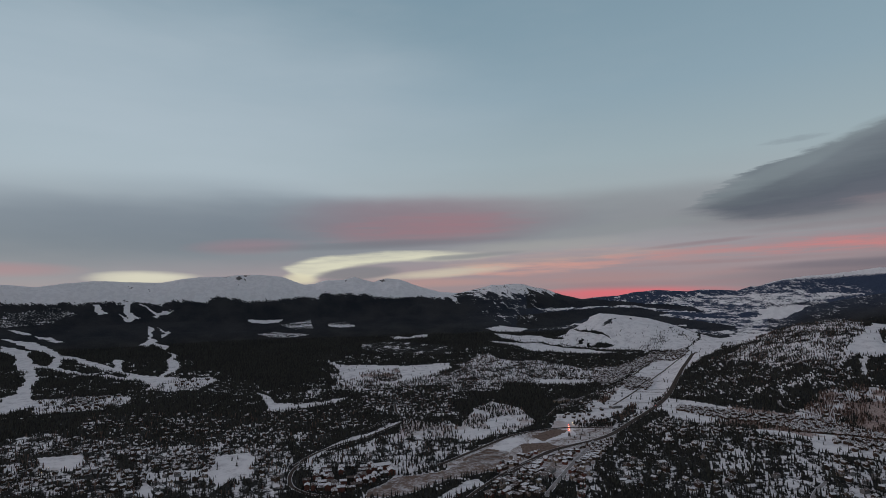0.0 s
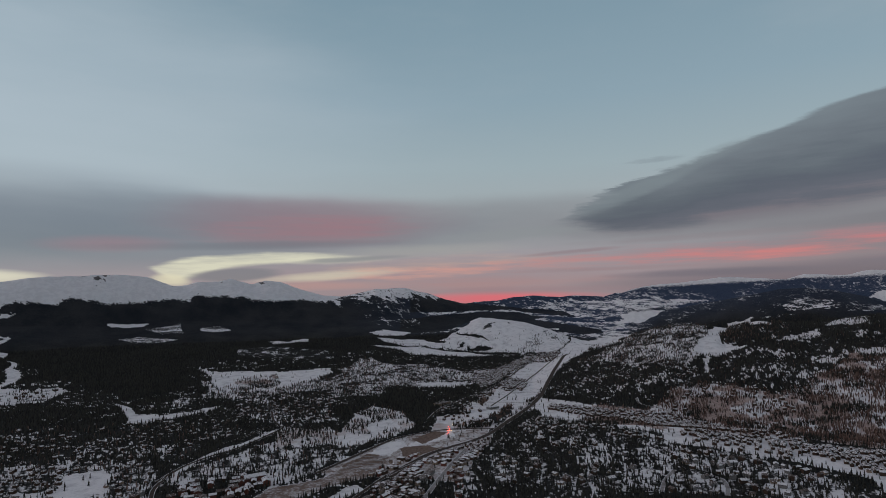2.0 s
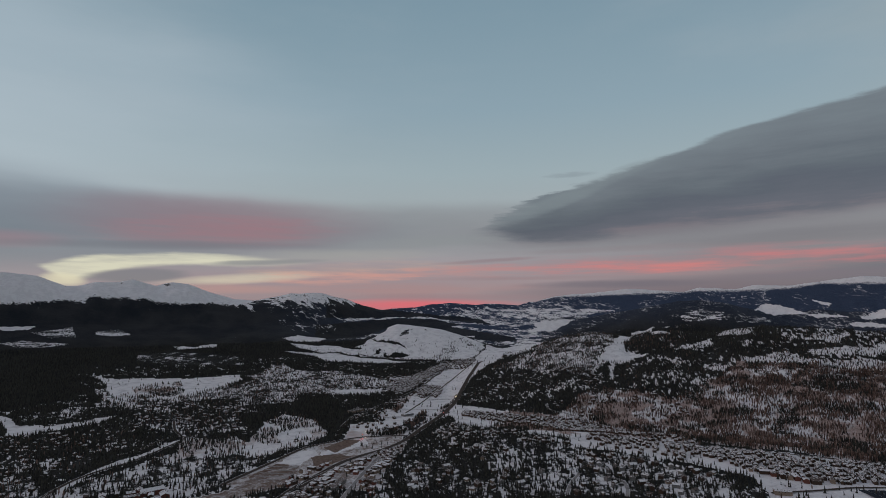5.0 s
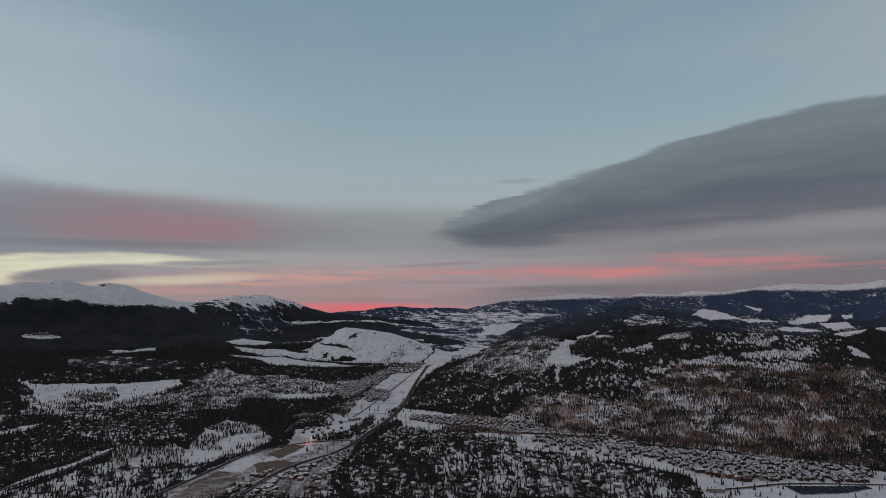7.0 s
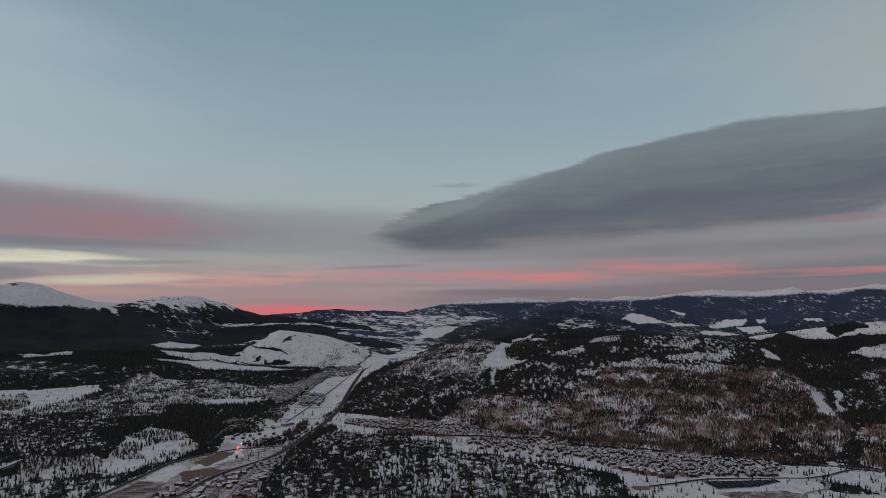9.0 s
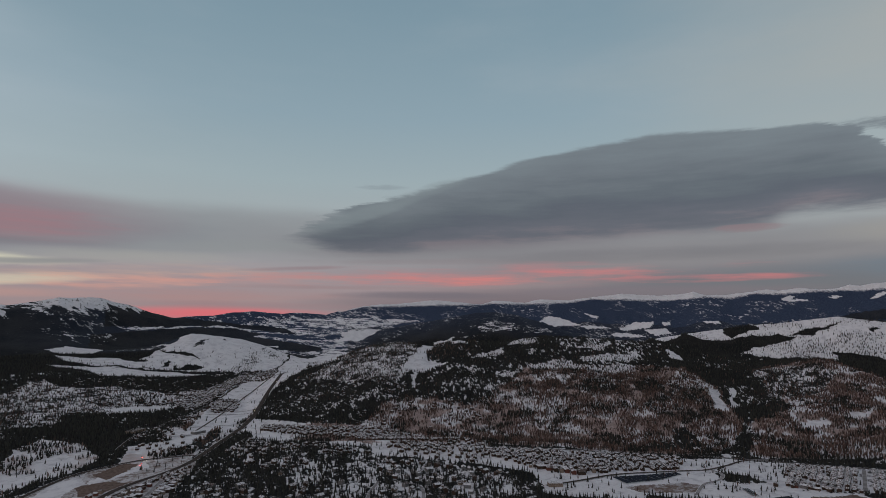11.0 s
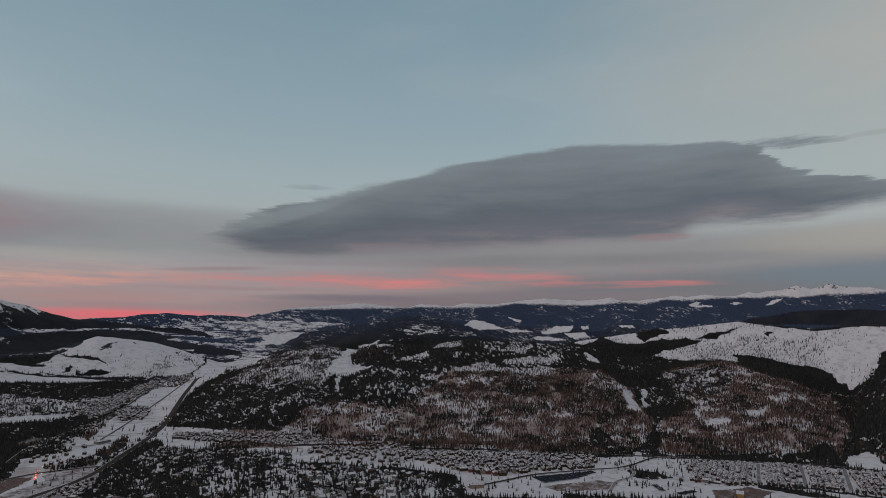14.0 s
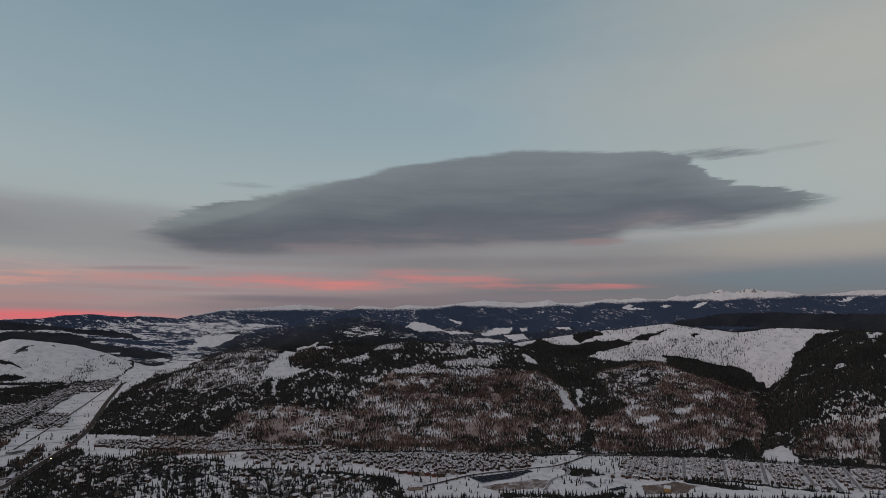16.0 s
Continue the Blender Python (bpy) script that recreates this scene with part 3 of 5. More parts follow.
patch("rink", 0.97, 0, 0, [(-982, 1524), (-887, 1554), (-842, 1476), (-819, 1392), (-899, 1417)])
patch("meadow_a", 0.97, 0.02, 0, [(-509, 1495), (-437, 1495), (-400, 1334), (-426, 1276), (-427, 1202), (-479, 1314), (-515, 1442)])
patch("meadow_b", 0.85, 0.15, 0, [(-637, 1346), (-496, 1369), (-467, 1281), (-605, 1291)])
patch("meadow_c", 0.97, 0, 0, [(-618, 1282), (-577, 1238), (-544, 1177), (-574, 1180)])
patch("meadow_d", 0.9, 0.1, 0, [(-698, 1598), (-656, 1603), (-637, 1507)])
patch("dark_lot", 0.06, 1, 0, [(-823, 1568), (-746, 1530), (-674, 1371), (-728, 1401)])
patch("bank_w", 0.72, 0.3, 0.4, [(-80, 1895), (96, 1729), (155, 1990), (235, 2136), (319, 1970), (323, 1744), (241, 1651), (138, 1564), (28, 1495), (-82, 1526)])
patch("bank_foot", 0.46, 0.6, 0.1, [(-136, 1555), (-31, 1630), (89, 1579), (122, 1505), (17, 1420), (-121, 1406)])
patch("bank_open", 0.97, 0.02, 0, [(181, 1825), (258, 1888), (273, 1750), (218, 1694), (171, 1675)])
patch("bank_open_b", 0.97, 0.03, 0, [(94, 1687), (203, 1687), (233, 1650), (140, 1588), (89, 1567)])
patch("grove", 0.06, 1.2, 0, [(319, 2455), (419, 2474), (465, 2159), (399, 1907), (344, 1801), (324, 2000), (297, 2201)])
patch("mid_field", 0.97, 0, 0, [(471, 2544), (580, 2592), (721, 2541), (657, 2459), (545, 2431), (495, 2463)])
patch("mid_speck", 0.7, 0.3, 0, [(658, 2974), (725, 2878), (771, 2692), (653, 2692)])
patch("mid_grove", 0.1, 1.1, 0, [(429, 2472), (492, 2448), (665, 2444), (592, 2212), (479, 2129), (429, 2179)])
patch("long_grove", 0.1, 1.1, 0, [(355, 3339), (590, 3351), (935, 3331), (1213, 3241), (1132, 3040), (943, 2931), (801, 2848), (649, 3038), (360, 3118)])
patch("white_field_a", 0.9, 0.05, 0, [(416, 3978), (525, 4038), (697, 3991), (639, 3854), (503, 3850)])
patch("white_hill", 0.89, 0.03, 0, [(434, 3831), (556, 3752), (849, 3675), (1012, 3829), (1094, 3851), (1345, 4277), (1455, 4205), (1594, 3922), (1656, 3808), (1722, 3574), (1590, 3381), (1440, 3222), (1255, 3308), (1082, 3371), (851, 3530), (628, 3579), (482, 3681)])
patch("white_field_c", 0.97, 0, 0, [(389, 3628), (566, 3590), (849, 3524), (958, 3418), (1095, 3301), (593, 3366), (547, 3465)])
patch("hedge_a", 0.1, 0.8, 0, [(498, 3869), (661, 3778), (863, 3660), (838, 3628), (620, 3736)])
patch("hedge_b", 0.1, 0.8, 0, [(507, 3623), (788, 3551), (1208, 3325), (1069, 3329), (782, 3524)])
patch("hedge_c", 0.2, 0.7, 0, [(993, 3505), (1074, 3519), (1118, 3461), (1004, 3458)])
patch("hedge_d", 0.2, 0.7, 0, [(928, 3566), (959, 3580), (954, 3516), (919, 3516)])
patch("hedge_e", 0.3, 0.5, 0, [(953, 3814), (1036, 3708), (1125, 3531), (1046, 3611)])
patch("hedge_f", 0.45, 0.4, 0, [(1135, 3688), (1269, 3781), (1208, 3678)])
patch("hedge_g", 0.65, 0.25, 0, [(1234, 3399), (1572, 3662), (1590, 3381), (1500, 3313), (1509, 3467), (1253, 3254)])
patch("north_plain", 0.74, 0, 0, [(1652, 3797), (1906, 4216), (2070, 3855), (2199, 3356), (1658, 2669), (1612, 3223), (1422, 3181), (1672, 3468)])
patch("north_wood_a", 0.25, 0, 0, [(1619, 3876), (1830, 3661), (1845, 3420), (1711, 3422), (1631, 3652)])
patch("north_wood_b", 0.25, 0, 0, [(1387, 4342), (1647, 4053), (1868, 3736), (1863, 3681), (1626, 3893), (1497, 4133)])
patch("north_wood_c", 0.28, 0, 0, [(1778, 3932), (1973, 3675), (2095, 3562), (1952, 3553), (1772, 3819)])
patch("valley_floor", 0.84, 0.03, 0.4, [(344, 1652), (426, 1886), (588, 2079), (752, 2331), (955, 2623), (1122, 2912), (1333, 3186), (1635, 3269), (2077, 3344), (1646, 2708), (1525, 2840), (1386, 2840), (1210, 2658), (1045, 2409), (889, 2120), (747, 1932), (589, 1711), (495, 1575)])
patch("valley_bushes", 0.45, 0.3, 0.3, [(495, 1575), (675, 1850), (1057, 2456), (1259, 2780), (1283, 2891), (1049, 2505), (834, 2159), (676, 1907), (554, 1711)])
patch("town_core", -0.5, 0.05, 0.2, [(17, 1336), (132, 1489), (283, 1642), (512, 1630), (488, 1505), (377, 1319), (311, 1166)])
patch("hill_road_snow", 0.95, 0.05, 0, [(-294, 1417), (-243, 1609), (-173, 1681), (-101, 1831), (-71, 1878), (-113, 1746), (-184, 1629), (-256, 1509), (-280, 1380)])
patch("valley_pond", -0.6, 0, 0, [(1157, 2860), (1228, 2973), (1246, 2891), (1184, 2768)])
patch("valley_wood_a", 0.3, 0.8, 0.4, [(1260, 2895), (1443, 3178), (1507, 3214), (1255, 2686), (1156, 2560), (1089, 2511), (1128, 2644)])
patch("valley_wood_b", 0.45, 0.5, 0.5, [(613, 2066), (675, 2151), (646, 2006), (595, 1952)])
patch("valley_wood_c", 0.4, 0.6, 0.5, [(786, 2100), (894, 2202), (873, 2104), (778, 2019)])
patch("dirt_lot", -0.8, 0, 0, [(76, 1373), (143, 1473), (194, 1431), (173, 1364), (118, 1307), (77, 1304)])
patch("dirt_strip", -0.55, 0, 0, [(-123, 1180), (-71, 1247), (13, 1279), (94, 1384), (208, 1483), (149, 1291), (47, 1227), (-65, 1127), (-129, 1134)])
patch("town_snow_a", 0.98, 0, 0, [(146, 1476), (217, 1570), (254, 1568), (223, 1499), (195, 1437)])
patch("dirt_b", -1, 0, 0, [(239, 1491), (300, 1501), (321, 1457), (261, 1414), (229, 1401)])
patch("town_snow_b", 0.97, 0, 0, [(265, 1535), (400, 1630), (402, 1576), (302, 1513), (265, 1493)])
patch("town_snow_c", 0.97, 0, 0, [(10, 1117), (99, 1227), (116, 1192), (41, 1113)])
patch("knoll", 0.39, 0.82, 0, [(311, 1166), (402, 1362), (479, 1476), (614, 1680), (756, 1802), (763, 1525), (857, 1397), (851, 1251), (930, 1128), (976, 990), (1046, 897), (961, 826)])
patch("knoll_open", 0.5, 0.76, 0, [(459, 1090), (526, 1156), (639, 1163), (789, 1052), (875, 970), (844, 888)])
patch("knoll_cut", 0.95, 0, 0, [(645, 1607), (659, 1621), (606, 1449), (598, 1461)])
patch("knoll_east", 0.44, 0.78, 0, [(813, 1265), (955, 1154), (998, 968), (1008, 873), (960, 831), (722, 1117)])
patch("strip", 0.97, 0.02, 0, [(763, 1867), (855, 1707), (956, 1558), (966, 1350), (903, 1314), (841, 1431), (778, 1631), (729, 1745)])
patch("foot_town", 0.66, 0.2, 0.5, [(817, 1922), (983, 1789), (1105, 1623), (1275, 1289), (1094, 1088), (932, 1241), (896, 1430), (765, 1775)])
patch("foot_town_b", 0.82, 0.1, 0.15, [(919, 1383), (1150, 1117), (1331, 951), (1563, 724), (1660, 580), (1263, 444), (976, 813), (1062, 920), (1005, 1050), (849, 1274)])
patch("foot_grove", 0.15, 1, 0.5, [(1042, 1646), (1101, 1650), (1102, 1581), (1047, 1586)])
patch("hill_dark", 0.30, 0.89, 0.05, [(855, 1988), (1113, 2369), (1283, 2640), (1335, 2451), (1471, 1932), (1747, 2138), (1833, 2085), (2348, 2052), (2625, 1880), (2832, 1533), (2710, 1371), (2411, 1459), (2098, 1832), (1788, 1682), (1539, 1618), (1374, 1802), (1192, 1983), (937, 1981)])
patch("hill_north", 0.54, 0.75, 0.25, [(1283, 2640), (1562, 2723), (2169, 3329), (2334, 3148), (1844, 2326), (1617, 2130), (1394, 2046), (1335, 2451)])
patch("hill_bare", 0.3, 1, 0.25, [(2438, 2968), (2186, 2270), (1990, 2083), (1816, 2225), (1854, 2325)])
patch("hill_clear", 0.97, 0.02, 0, [(1951, 2486), (2458, 2987), (2050, 2491), (1848, 2326), (1813, 2239), (1843, 2128), (1752, 2145), (1660, 2108), (1583, 2185), (1714, 2263)])
patch("hill_cap", 0.97, 0, 0, [(2457, 2992), (2580, 2946), (2148, 2334), (2085, 2378)])
patch("hill_cut", 0.97, 0, 0, [(1626, 2130), (1637, 2122), (1490, 1929), (1481, 1939)])
patch("hill_edge", 0.8, 0.3, 0, [(2005, 2119), (2227, 2143), (2166, 2064), (2001, 2056)])
patch("knob", 0.7, 0.5, 0, [(2288, 2140), (2950, 2630), (2355, 1988)])
patch("brown_slope", 0.68, 0.75, 0.7, [(1502, 1608), (1788, 1682), (2018, 1795), (2122, 1582), (2346, 1451), (2480, 1255), (2358, 1086), (1971, 825), (1630, 737), (1229, 1067), (1157, 1211), (1296, 1462), (1411, 1552)])
patch("brown_dark", 0.5, 0.9, 0.6, [(2001, 1746), (2210, 1396), (2238, 1134), (2067, 1048), (1966, 1242), (1857, 1440), (1788, 1589)])
patch("chalet_slope", 0.76, 0.45, 0.55, [(952, 1631), (1127, 1720), (1230, 1781), (1331, 1845), (1424, 1801), (1468, 1631), (1523, 1542), (1475, 1371), (1363, 1302), (1169, 1224)])
patch("ridge_snow_a", 0.8, 0.5, 0.3, [(2059, 1804), (2259, 1753), (2179, 1560), (2379, 1424), (2216, 1370), (2123, 1520), (2025, 1733)])
patch("ridge_snow_b", 0.75, 0.4, 0.3, [(1884, 1843), (2004, 1807), (1875, 1743)])
patch("ridge_snow_c", 0.75, 0.5, 0.3, [(2447, 1844), (2610, 1749), (2467, 1688)])
patch("ridge_snow_d", 0.75, 0.5, 0.3, [(2295, 1677), (2603, 1558), (2413, 1518), (2240, 1604)])
patch("ridge_snow_e", 0.9, 0.1, 0.3, [(1860, 1621), (1888, 1621), (1842, 1605)])
patch("gully_mid", 0.15, 1.0, 0.05, [(2828, 1463), (3258, 1285), (2888, 995), (2192, 750), (2037, 831), (2376, 992), (2451, 1129), (2460, 1260)])
patch("slope_right", 0.74, 0.72, 0.65, [(2791, 1103), (3060, 994), (3132, 760), (3217, 522), (2225, 299), (1939, 288), (1653, 660), (2008, 830), (2223, 782)])
patch("slope_right_dark", 0.42, 0.9, 0.3, [(2791, 1103), (2954, 960), (2885, 804), (2444, 752), (2317, 872)])
patch("gully_right", 0.17, 1.0, 0.1, [(3327, 499), (2797, 287), (2755, 182), (2809, -33), (2365, -17), (2361, 84), (2201, 187), (2024, 240), (2100, 302)])
patch("far_right", 0.58, 0.66, 0.4, [(2359, -17), (2349, 84), (2174, 185), (1967, 213), (1912, 155), (1939, -3)])
patch("foot_trees_a", 0.1, 1.1, 0, [(1823, 431), (2135, 355), (1950, 294), (1873, 300), (1789, 416)])
patch("foot_trees_b", 0.15, 1, 0.2, [(1459, 922), (1847, 937), (1633, 807)])
patch("foot_trees_c", 0.1, 1.1, 0, [(1709, 614), (1885, 453), (1789, 416), (1664, 598)])
patch("foot_trees_d", 0.1, 1.1, 0, [(1897, 186), (1971, 55), (1909, 40), (1796, 171)])
patch("foot_open", 0.97, 0, 0, [(1990, 287), (2050, 250), (1907, 178), (1840, 214), (1892, 274)])
patch("cut_a", 0.97, 0, 0, [(2320, 1111), (2306, 1063), (2177, 976), (2112, 924), (2071, 956), (2210, 1034)])
patch("cut_b", 0.95, 0, 0, [(2414, 1064), (2434, 1049), (2180, 939), (2146, 943)])
patch("clear_9", 0.95, 0.05, 0, [(2100, 713), (2194, 668), (2130, 620), (2044, 672)])
patch("clear_10", 0.97, 0, 0, [(2313, 634), (2362, 576), (2319, 562), (2283, 618)])
patch("saddle", 0.97, 0, 0, [(2723, 1495), (2718, 1439), (2612, 1346), (2591, 1404)])
patch("se_town", 0.62, 0.04, 0.1, [(1650, 593), (1769, 396), (1852, 151), (1909, -2), (1648, 2), (1583, 122), (1558, 289), (1401, 505)])
patch("se_meadow", 0.97, 0.02, 0, [(1401, 505), (1491, 374), (1541, 286), (1571, 121), (1645, 2), (1612, 3), (1256, 454)])
patch("se_hedge", 0.2, 0.9, 0, [(1486, 379), (1526, 283), (1511, 229), (1473, 274), (1459, 367)])
patch("solar_grove", 0.1, 1.1, 0, [(1432, 659), (1460, 584), (1432, 551), (1373, 592), (1369, 630)])
patch("south_grove", 0.2, 1, 0, [(1122, 680), (1206, 560), (1290, 466), (1256, 454), (1094, 663)])
patch("solar_dirt", -0.55, 0, 0, [(1140, 736), (1277, 680), (1296, 637), (1220, 614), (1135, 688)])
patch("se_dirt", -0.6, 0, 0, [(1374, 444), (1467, 406), (1456, 341), (1374, 346), (1312, 412)])
patch("snow_ridge", 0.97, 0.13, 0, [(3356, 1695), (3903, 1790), (4083, 1520), (4116, 1448), (4241, 1167), (3666, 927), (3709, 673), (3755, 418), (3769, 259), (3769, 151), (3725, 244), (3634, 293), (3512, 350), (3182, 333), (3310, 397), (3342, 476), (3388, 519), (3413, 601), (3343, 725), (3223, 985), (3250, 1351), (3356, 1323), (3435, 1213), (3401, 1339), (3311, 1576)])
patch("ridge_trees", 0.85, 0.6, 0.1, [(3356, 1323), (3590, 802), (3598, 627), (3440, 551), (3352, 727), (3223, 985)])
patch("ridge_wood_a", 0.1, 1, 0, [(3401, 1503), (4008, 1639), (3470, 1376), (3366, 1463)])
patch("ridge_wood_b", 0.1, 1, 0, [(3486, 1212), (3584, 989), (3628, 928), (3472, 1123)])
patch("ridge_wood_c", 0.2, 0.9, 0, [(3316, 1560), (3481, 1228), (3462, 1153), (3318, 1360), (3213, 1531)])
patch("ridge_wood_d", 0.08, 1.1, 0, [(3348, 929), (3378, 761), (3399, 599), (3370, 512), (3042, 513), (2862, 648), (3059, 851)])
patch("ridge_wood_e", 0.2, 0.8, 0, [(3593, 858), (3631, 825), (3622, 799), (3588, 826)])
patch("ridge_road", 0.97, 0, 0, [(3286, 1035), (3294, 945), (3128, 800), (3241, 945)])
patch("ridge_end", 0.95, 0, 0, [(3187, 19), (3232, -48), (3190, -47), (3145, 10)])
patch("mount_glades", 0.46, 0, 0, [(2768, 2770), (2969, 2809), (3361, 2829), (3109, 2564), (2950, 2630)])
patch("vale_a", 0.95, 0, 0, [(3180, 2666), (3437, 2793), (3433, 2668), (3424, 2597), (3190, 2579)])
patch("vale_e", 0.85, 0, 0, [(2689, 1772), (3628, 2195), (3258, 1907), (2673, 1725)])
patch("vale_f", 0.9, 0, 0, [(2609, 1877), (3392, 2370), (2662, 1822)])
patch("vale_g", 0.9, 0, 0, [(3258, 1866), (3831, 1926), (3340, 1727), (3245, 1797)])
patch("mount_cut_a", 0.9, 0, 0, [(2381, 3240), (2400, 3241), (2377, 3161), (2363, 3164)])
patch("mount_cut_b", 0.9, 0, 0, [(2513, 3212), (2519, 3184), (2472, 3110), (2475, 3161)])

patch("valley_houses", 0.5, 0.12, 0.3, [(1393, 3250), (1153, 3133), (965, 2885), (801, 2704), (711, 2528), (771, 2445), (986, 2755), (1256, 3078)])
patch("valley_white", 0.93, 0.015, 0, [(1695, 3284), (1474, 3219), (1308, 2993), (1217, 3027), (991, 2738), (865, 2497), (746, 2270), (613, 2006), (506, 1825), (541, 1727), (571, 1717), (721, 1919), (873, 2139), (1003, 2351), (1190, 2599), (1331, 2778), (1471, 2851)])
patch("valley_earth", -0.42, 0, 0, [(985, 2620), (1060, 2720), (1095, 2660), (1020, 2560)])
patch("valley_lot", 0.5, 0.1, 0, [(836, 2500), (936, 2586), (960, 2463), (865, 2265), (785, 2291)])
patch("pond_bushes", 0.3, 0.45, 0.5, [(547, 1767), (641, 1894), (741, 1993), (681, 1881), (565, 1719)])
patch("roadside_grove", 0.12, 1, 0, [(442, 1996), (540, 1974), (496, 1853), (429, 1859)])
patch("brown_lot", -0.7, 0, 0, [(277, 1586), (355, 1669), (387, 1623), (345, 1556), (298, 1517)])
patch("snow_lot", 0.98, 0, 0, [(158, 1476), (242, 1584), (257, 1518), (196, 1447)])
patch("foot_white", 0.85, 0.06, 0.2, [(851, 2044), (943, 1836), (852, 1665), (791, 1644), (758, 1849), (739, 1886)])

route("highway", 17, [(1465, 3115), (1259, 2767), (1090, 2488), (964, 2264), (865, 2085), (726, 1878), (610, 1720), (502, 1573), (426, 1499), (359, 1457), (296, 1413), (248, 1358), (205, 1305), (171, 1252)])
route("park_road", 13, [(526, 1622), (482, 1639), (407, 1659), (344, 1652), (281, 1630), (234, 1601), (188, 1550), (132, 1477), (93, 1426), (48, 1368), (22, 1336)])
route("hill_road", 9, [(-309, 1364), (-279, 1478), (-235, 1558), (-169, 1639), (-99, 1786), (-71, 1869), (-113, 1885), (-180, 1744), (-224, 1702)])
route("hill_road", 8, [(-82, 1889), (-106, 1996), (-118, 2131)])
route("loop_road", 8, [(-297, 1401), (-302, 1311), (-283, 1223), (-243, 1170), (-184, 1141)])
route("solar_road", 9, [(1015, 846), (1101, 818), (1188, 799), (1271, 770), (1365, 726), (1423, 691), (1496, 677), (1591, 669), (1670, 616)])
route("spur_road", 7, [(1432, 680), (1411, 645), (1356, 629), (1300, 635), (1209, 609)])
route("foot_road", 9, [(967, 1404), (1051, 1273), (1156, 1123), (1278, 988), (1477, 858), (1577, 730), (1636, 620), (1695, 513), (1760, 409), (1817, 306), (1872, 165), (1906, -2)])
route("street", 8, [(1718, 443), (1505, 389)])
route("street", 8, [(1769, 356), (1553, 304)])
route("street", 8, [(1814, 269), (1590, 225)])
route("street", 9, [(1828, 180), (1619, 132)])
route("street", 8, [(1850, 132), (1616, 81)])
route("street", 8, [(1892, 91), (1632, 44)])
route("valley_road", 9, [(378, 1838), (446, 1979), (576, 2151), (732, 2343), (915, 2605), (1136, 2949), (1333, 3186), (1489, 3289)])
route("main_street", 9, [(399, 1472), (325, 1401), (246, 1344), (170, 1268), (112, 1181), (73, 1112)])
route("lane", 9, [(384, 1417), (319, 1300), (262, 1191), (213, 1093)])
route("knoll_lane", 7, [(753, 1104), (699, 1057), (649, 996)])
route("knoll_lane", 7, [(797, 1053), (803, 1022), (780, 980), (749, 942)])
route("parking_aisle", 5, [(132, 1447), (188, 1411)])
route("parking_aisle", 5, [(118, 1424), (179, 1384)])
route("parking_aisle", 5, [(103, 1401), (169, 1361)])
route("parking_aisle", 5, [(90, 1381), (155, 1342)])
route("parking_aisle", 5, [(80, 1361), (139, 1326)])
route("valley_street", 7, [(777, 2319), (860, 2293), (938, 2226)])
route("valley_street", 7, [(633, 2038), (695, 2021), (778, 1990)])
route("valley_street", 7, [(918, 2521), (1024, 2444)])
route("valley_street", 7, [(537, 1922), (615, 1902), (693, 1872)])
route("valley_lane", 7, [(610, 1941), (776, 2196), (1019, 2582), (1230, 2869), (1416, 3078)])
route("valley_lane", 6, [(756, 2269), (832, 2224), (890, 2181)])
route("valley_lane", 6, [(1052, 2775), (1144, 2752), (1156, 2626)])
route("slope_lane", 7, [(1105, 1812), (1077, 1748), (1098, 1681), (1117, 1607)])

AREAS = []


def area(*what):
    AREAS.append(what)


area("core", 15, 0.85, "core", [(77, 1304), (231, 1398), (363, 1475), (475, 1512), (402, 1362), (311, 1166)])
area("core_b", 20, 0.22, "core", [(374, 1648), (528, 1681), (668, 1830), (580, 1793), (551, 2096), (420, 1942)])
area("core_c", 17, 0.6, "core", [(31, 1114), (130, 1233), (246, 1344), (391, 1443), (416, 1386), (277, 1079)])
area("condos", 17, 0.7, "block", [(-253, 1192), (-252, 1333), (-155, 1369), (-73, 1295), (-125, 1200), (-187, 1159)])
area("west_low", 26, 0.38, "chalet", [(-1142, 1611), (-1000, 1748), (-793, 1594), (-527, 1555), (-340, 1502), (-281, 1146), (-858, 1217)])
area("west_mid", 28, 0.24, "chalet", [(-1164, 2031), (-697, 2052), (-228, 2034), (-205, 1825), (-293, 1555), (-411, 1556), (-809, 1626), (-1019, 1782)])
area("west_up", 33, 0.4, "chalet", [(-296, 2443), (105, 2471), (80, 1946), (-69, 1941), (-231, 2061)])
area("lodges", 34, 0.6, "block", [(-1459, 2252), (-1267, 2402), (-1166, 2356), (-1165, 2171), (-1295, 2061)])
area("base", 34, 0.6, "block", [(-1182, 2515), (-1127, 2651), (-988, 2751), (-1006, 2536)])
area("glade_west", 34, 0.26, "chalet", [(142, 2799), (268, 3287), (918, 3271), (1102, 3032), (716, 2542), (446, 2378), (165, 2419)])
area("valley_w", 16, 0.6, "row", [(695, 2501), (881, 2828), (1144, 3013), (1034, 2760), (856, 2495), (732, 2343)])
area("valley_mid", 14, 0.85, "row", [(856, 2552), (934, 2611), (996, 2546), (877, 2280), (793, 2279)])
area("valley_far", 15, 0.7, "row", [(1176, 3116), (1322, 3272), (1484, 3228), (1313, 2963)])
area("foot_w", 13.5, 0.75, "row", [(816, 1894), (944, 1758), (1098, 1613), (1143, 1384), (1157, 1170), (1089, 1102), (939, 1251), (880, 1436), (772, 1792)])
area("slope", 30, 0.42, "chalet", [(1110, 1809), (1343, 1784), (1514, 1637), (1418, 1456), (1278, 1315), (1118, 1642)])
